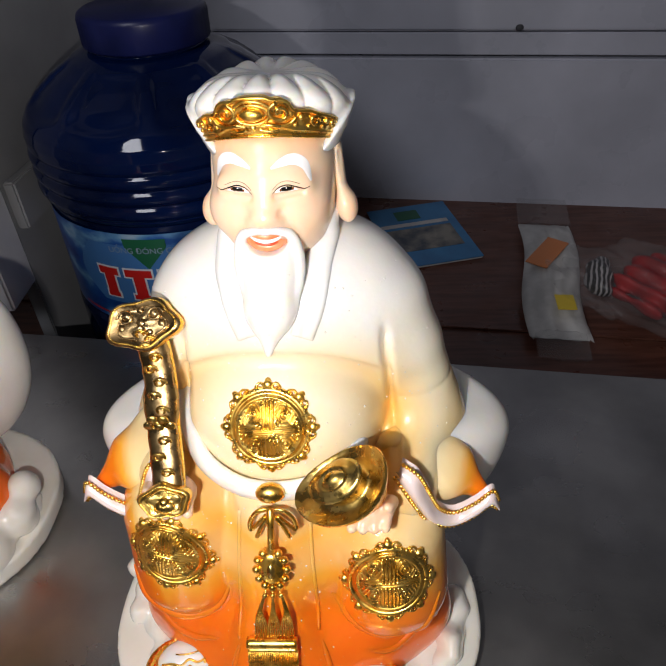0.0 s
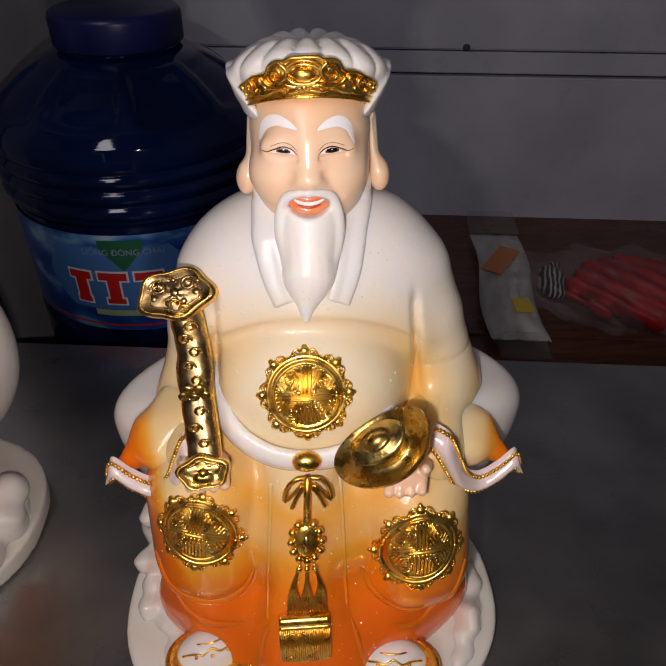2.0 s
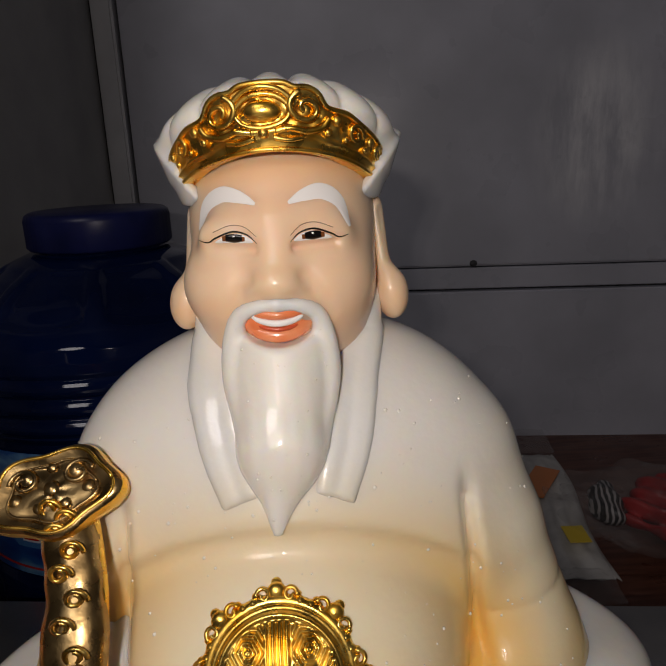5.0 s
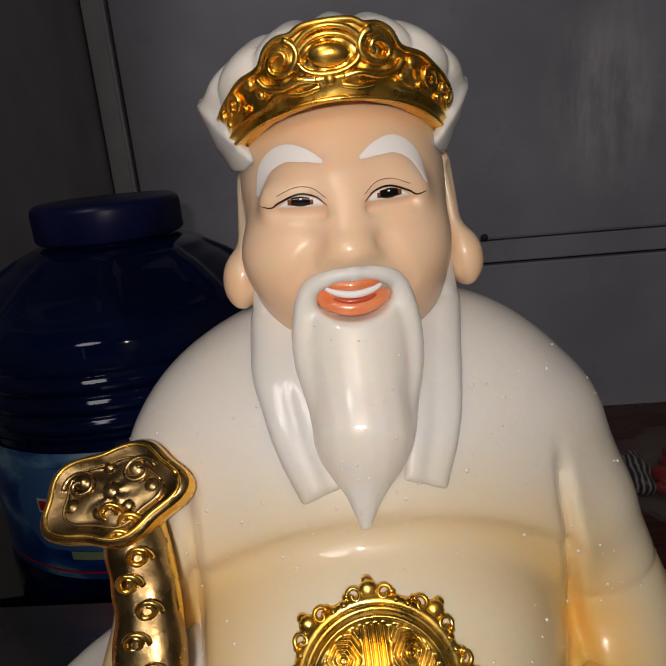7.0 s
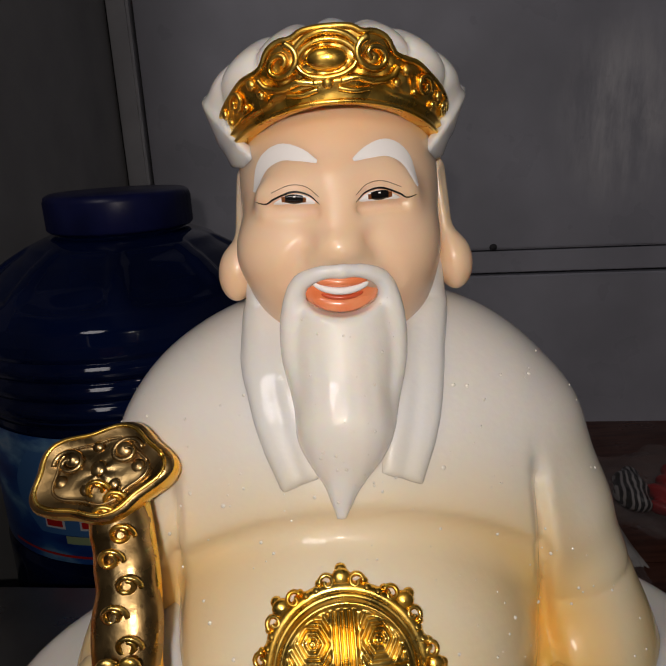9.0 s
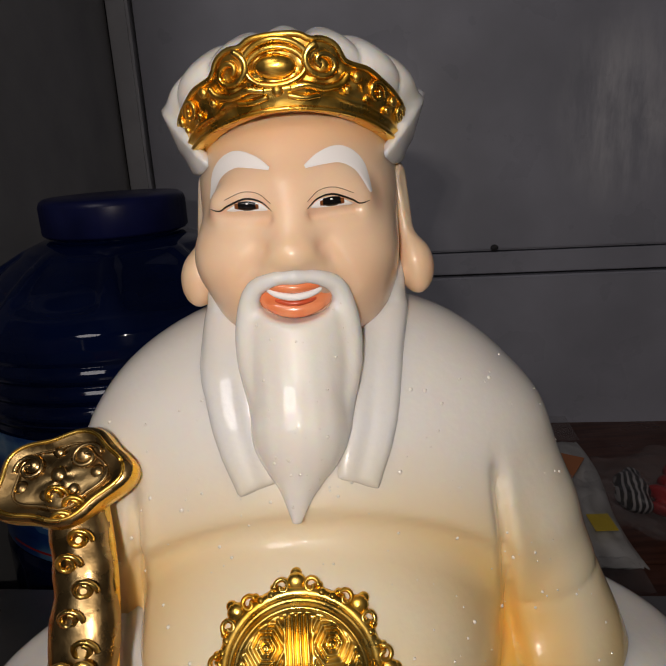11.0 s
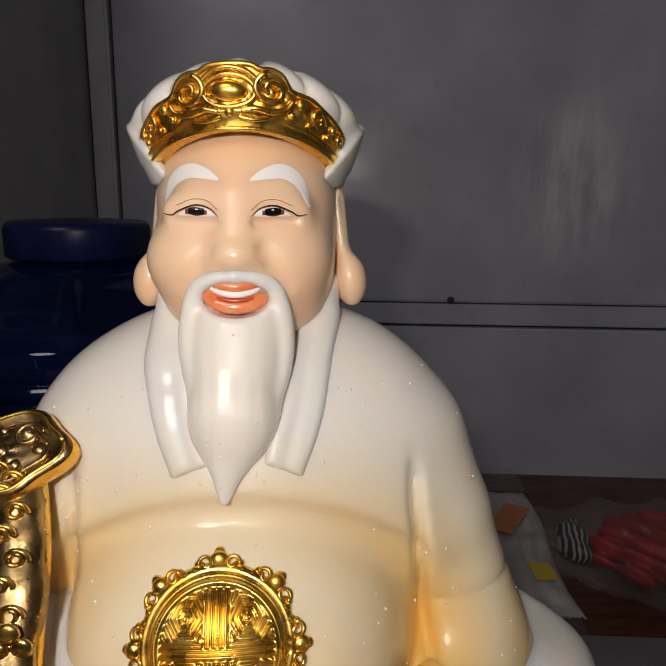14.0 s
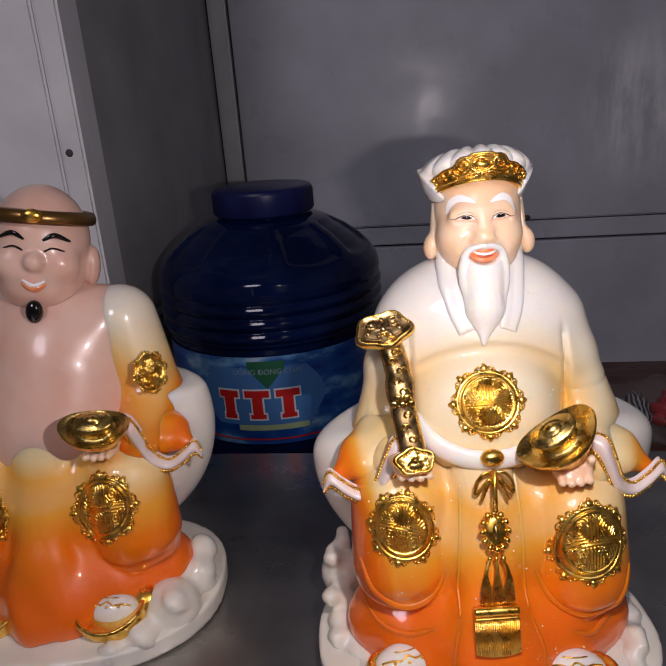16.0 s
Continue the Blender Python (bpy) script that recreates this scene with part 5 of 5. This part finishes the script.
    medallion(s, (-36, -14, 76), (-0.15, -0.80, 0.58), 16.0, tree=tree)
    ingot(s, (34, -9, 112), (0.05, -0.45, 0.89), (1.0, 0.0, -0.1), 16.5, 11, OLDGOLD, GOLD)
    fist(s, (33, -3, 101), 1)
    foot(s, (-36, -20, 15), 14)
    foot(s, (28, -24, 15), -8)
    for c, r in (((44, -14, 17), 9), ((52, -22, 13), 4), ((38, -28, 12), 4.5)):
        s.ball(c, r, GOLD, None, 12)
    ob = s.finish("statue")
    ob.location = (-0.211, 0.052, 0.0)
    return tagged(ob, "glazed bare-bellied seated statue in orange robe on white base", "statue")


earth_god()

# ---- offerings on the table ----
PLATE = material("red_enamel_plate", (0.55, 0.02, 0.015), 0.2, 0, 0.5)
vary(PLATE, (0.48, 0.015, 0.012), (0.62, 0.03, 0.02), 30.0)
CHINA = material("white_chipped_rim", (0.72, 0.70, 0.66), 0.3)
plate = new("plate")
tagged(plate, "round red flowered enamel plate with pale rim on steel table", "plate")
v, f = lathe([(0.0, 0.004), (0.045, 0.004), (0.052, 0.006), (0.064, 0.014), (0.0730, 0.0195), (0.0738, 0.0205), (0.0745, 0.0195), (0.066, 0.012), (0.050, 0.002), (0.045, 0.0002), (0.0, 0.0002)], 96)
link_mesh("dish", v, f, PLATE, parent=plate)
v, f = lathe([(0.0732, 0.0206), (0.0738, 0.0213), (0.0746, 0.0203)], 192)
v = np.array(v)
rim_a = np.arctan2(v[:, 1], v[:, 0])
v[:, :2] *= (1 - 0.0035 * np.maximum(0, np.sin(17 * rim_a + 2 * np.sin(5 * rim_a))) ** 3)[:, None]
link_mesh("rim", v, f, CHINA, parent=plate, label="thin pale rim")
PETAL = material("pink_petal_print", (0.75, 0.22, 0.28), 0.3)
LEAF = material("green_leaf_print", (0.05, 0.22, 0.12), 0.3)
YOLK = material("yellow_petal_print", (0.75, 0.42, 0.06), 0.3)
for a0 in (60, 14, 140, 200, 290):
    for k, (da, dr, rr, mat) in enumerate(((0, 0, 0.0042, YOLK), (5, 0.003, 0.0036, PETAL), (-5, 0.002, 0.0040, LEAF), (-9, 0.0, 0.0042, LEAF), (2, -0.004, 0.0024, PETAL), (9, 0.003, 0.0018, LEAF), (-12, 0.003, 0.002, LEAF))):
        a, r = radians(a0 + da), 0.0615 + dr
        bm = bmesh.new()
        bmesh.ops.create_uvsphere(bm, u_segments=10, v_segments=6, radius=rr)
        slant = Matrix.Translation((r * math.cos(a), r * math.sin(a), 0.0127 + (r - 0.0615) * 0.66)) @ Matrix.Rotation(a, 4, "Z") @ Matrix.Rotation(radians(-34), 4, "Y") @ Matrix.Diagonal((1, 0.75, 0.12, 1))
        bmesh.ops.transform(bm, matrix=slant, verts=bm.verts)
        part("flower", bm, mat, plate, "", True)
plate.location = (-0.1450, -0.0905, 0)

MEAT = material("boiled_meat", (0.42, 0.24, 0.18), 0.32, 0, 0.5, 0.1)
vary(MEAT, (0.24, 0.085, 0.038), (0.46, 0.22, 0.12), 55.0, 7.0, (1, 2.0, 1.6), 0.32, 0.68)
relief(MEAT, 260.0, 0.5, 0.0016, (1, 2.5, 1), 6.0)
FAT = material("pale_meat_fat", (0.62, 0.50, 0.38), 0.28, 0, 0.4, 0.25)
vary(FAT, (0.46, 0.27, 0.14), (0.66, 0.47, 0.28), 90.0, 5.0, (1, 2.5, 1))
relief(FAT, 300.0, 0.5, 0.0015)


def slice_of_meat(c, size, turn, mat, seed):
    def f(p):
        x, y, z = p
        w = 1.4 * np.sin(x / 4.1 + seed) * np.sin(y / 5.3 + 2 * seed) + 0.7 * np.sin(x / 1.9 + y / 2.3 + seed)
        q = np.sqrt((x / size[0]) ** 4 + (y / size[1]) ** 4 + (z / size[2]) ** 4) ** 0.5
        return (q - 1) * min(size) + 0.30 * w
    lim = [a + 4 for a in size]
    vv, qq = nets(f, [-a for a in lim], lim, 1.0)
    ob = link_mesh("meat_slice", vv, qq, mat)
    ob.matrix_world = Matrix.Translation(c) @ Euler([radians(a) for a in turn]).to_matrix().to_4x4()
    return tagged(ob, "boiled meat piece with a moist surface on a red plate" if mat is MEAT else "pale fatty boiled meat slice on a red plate", "meat", "meat on the plate")


PX, PY = -0.145, -0.0905
for i, (x, y, z, sx, sy, sz, rx, ry, rz, mat) in enumerate((
        (-0.004, 0.014, 0.024, 34, 25, 12, 4, -6, 10, MEAT), (0.030, 0.018, 0.024, 9, 25, 4.5, 8, 40, -16, FAT), (0.040, 0.010, 0.024, 8, 25, 4.5, 8, 46, -20, FAT), (0.049, -0.002, 0.023, 8, 23, 4, 6, 50, -24, FAT),
        (-0.034, 0.040, 0.021, 24, 10, 8, 14, 0, 24, FAT), (-0.030, -0.016, 0.024, 30, 24, 12, 0, 10, -30, MEAT), (0.016, -0.026, 0.025, 28, 22, 11, -8, 12, 15, MEAT), (0.006, 0.034, 0.020, 16, 8, 6, 20, 10, 6, MEAT))):
    slice_of_meat((PX + x * 1.08, PY + y * 1.08 + 0.005, z + 0.002), (sx * 1.12, sy * 1.12, sz), (rx, ry, rz), mat, i + 0.7)

YELLOW = material("yellow_printed_wrapper", (0.80, 0.50, 0.05), 0.3, 0, 0.5)
vary(YELLOW, (0.80, 0.46, 0.03), (0.85, 0.60, 0.12), 60.0)
pack = new("cake_packet")
tagged(pack, "small yellow wrapped packet lying before the white statue base", "packet")


def pillow(w, d, h, waves, seed):
    """A puffed wrapper with crimped ends."""
    verts, faces = [], []
    n, m = 40, 24
    for top in (1, -1):
        for i in range(n + 1):
            for j in range(m + 1):
                u, q = i / n * 2 - 1, j / m * 2 - 1
                puff = max(0.0, 1 - abs(u) ** 3) ** 0.7 * max(0.0, 1 - abs(q) ** 3) ** 0.7
                r = waves * noise.noise((u * 3 + seed, q * 3, top)) * (0.3 + puff)
                verts.append((u * w / 2, q * d / 2 * (1 + 0.02 * math.sin(u * 40) * (abs(u) > 0.85)), top * h / 2 * puff + r + 0.0003 * top))
    k = m + 1
    half = (n + 1) * k
    for t in (0, 1):
        for i in range(n):
            for j in range(m):
                q = (t * half + i * k + j, t * half + (i + 1) * k + j, t * half + (i + 1) * k + j + 1, t * half + i * k + j + 1)
                faces.append(q if t == 0 else q[::-1])
    return verts, faces


v, f = pillow(0.048, 0.034, 0.010, 0.0010, 3.0)
link_mesh("wrapper", v, f, YELLOW, parent=pack)
for x, w in ((-0.010, 0.007), (0.004, 0.009), (0.014, 0.004)):
    b = box((x - w / 2, -0.008, 0.0053), (x + w / 2, 0.006, 0.0060))
    part("print", b, OLDGOLD, pack)
pack.matrix_world = pose(0.0225, -0.0640, 0.0062, 0, 0, 14)

# ---- things on the brown board ----
BZ = -0.124
PAPER = material("white_paper_wrap", (0.50, 0.49, 0.47), 0.45)
vary(PAPER, (0.40, 0.39, 0.375), (0.56, 0.55, 0.53), 40.0)
relief(PAPER, 60.0, 0.3, 0.003)
CLEAR = material("clear_film", (0.40, 0.38, 0.38), 0.16, 0, 0.3)
shader(CLEAR).inputs["Alpha"].default_value = 0.11
relief(CLEAR, 90.0, 0.6, 0.004)
ORANGE = material("orange_print", (0.60, 0.20, 0.06), 0.4)
YPRINT = material("yellow_print", (0.72, 0.52, 0.04), 0.4)
long_pack = new("incense_packet")
tagged(long_pack, "long white paper packet in clear film with orange and yellow print", "packet")
v, f = pillow(0.058, 0.215, 0.016, 0.004, 9.0)
v = [(x + 0.004 * math.sin(y * 30), y, z) for x, y, z in v]
link_mesh("wrap", v, f, PAPER, parent=long_pack)
v, f = pillow(0.060, 0.062, 0.010, 0.004, 5.0)
v = [(x, y + 0.132, z + 0.006) for x, y, z in v]
link_mesh("film_end", v, f, CLEAR, parent=long_pack, label="crumpled clear film end")
v, f = pillow(0.048, 0.040, 0.014, 0.006, 7.0)
v = [(x, y - 0.118, z + 0.002) for x, y, z in v]
link_mesh("film_fold", v, f, CLEAR, parent=long_pack)
bm = box((-0.014, -0.03, 0.0125), (0.010, 0.03, 0.0132), 0, pose(-0.002, 0.025, 0, 0, 0, -28))
part("orange_print", bm, ORANGE, long_pack)
bm = box((-0.009, -0.012, 0.0125), (0.009, 0.012, 0.0132), 0, pose(0.006, -0.065, 0, 0, 0, 4))
part("yellow_print", bm, YPRINT, long_pack)
long_pack.matrix_world = pose(0.232, 0.450, BZ + 0.011, 0, 0, -8)

book = new("booklet")
tagged(book, "thin glossy blue booklet with a pale picture on the brown board", "booklet")
BLUE = material("blue_cover_print", (0.02, 0.16, 0.36), 0.35, 0, 0.3)
vary(BLUE, (0.015, 0.13, 0.31), (0.03, 0.21, 0.44), 20.0)
COVERPIC = material("dull_picture_print", (0.10, 0.11, 0.12), 0.4)
vary(COVERPIC, (0.05, 0.06, 0.08), (0.26, 0.24, 0.20), 50.0, 6.0)
part("pages", box((-0.050, -0.068, 0.0), (0.050, 0.068, 0.0028), 0.0004), PAPER, book)
part("cover", box((-0.051, -0.069, 0.0029), (0.051, 0.069, 0.0036), 0.0002), BLUE, book)
part("picture", box((-0.044, -0.038, 0.0037), (0.040, 0.012, 0.0040)), COVERPIC, book)
part("white_bar", box((-0.044, 0.018, 0.0037), (0.040, 0.026, 0.0040)), PAPER, book)
part("green_bar", box((-0.020, 0.034, 0.0037), (0.010, 0.056, 0.0040)), GREEN, book)
book.matrix_world = pose(0.104, 0.558, BZ + 0.0004, 0, 0, 14)

bag = new("plastic_bag")
tagged(bag, "crumpled clear plastic bag with red contents on the brown board", "bag")
REDSTUFF = material("red_fabric", (0.42, 0.012, 0.015), 0.6)
vary(REDSTUFF, (0.22, 0.002, 0.003), (0.42, 0.005, 0.007), 40.0)
STRIPE = material("black_and_white_stripe", (0.05, 0.05, 0.05), 0.5)
wv = node(STRIPE, "ShaderNodeTexWave", Scale=70.0, Distortion=4.0, Detail=2.0)
wire(STRIPE, coords(STRIPE), wv.inputs["Vector"])
wire(STRIPE, ramp(STRIPE, wv.outputs["Fac"], [(0.55, (0.012, 0.012, 0.014)), (0.72, (0.35, 0.33, 0.33))]), shader(STRIPE).inputs["Base Color"])


def lump(size, seed, amp):
    def f(p):
        x, y, z = p
        w = np.sin(x / 9 + seed) * np.sin(y / 11 + 2 * seed) + 0.6 * np.sin(x / 5 + y / 4 + seed + z / 5)
        q = np.sqrt((x / size[0]) ** 2 + (y / size[1]) ** 2 + (z / size[2]) ** 2)
        return (q - 1) * min(size) + amp * w
    lim = [a * 1.25 + 4 for a in size]
    return nets(f, [-a for a in lim], lim, 2.5)


v, f = lump((78, 52, 26), 1.3, 3.0)
link_mesh("contents", v * np.array([1, 1, 0.9]) + np.array([0.022, 0, 0]), f, REDSTUFF, parent=bag, label="folded red contents")
v, f = lump((13, 34, 14), 2.1, 2.0)
link_mesh("striped_contents", v + np.array([-0.074, 0.0, 0]), f, STRIPE, parent=bag, label="black and white striped contents")
v, f = lump((112, 60, 32), 0.4, 4.0)
film_ob = link_mesh("film", v, f, CLEAR, parent=bag, label="thin crumpled clear film")
film_ob.visible_shadow = False
bag.matrix_world = pose(0.338, 0.392, BZ + 0.034, 0, 0, -14)
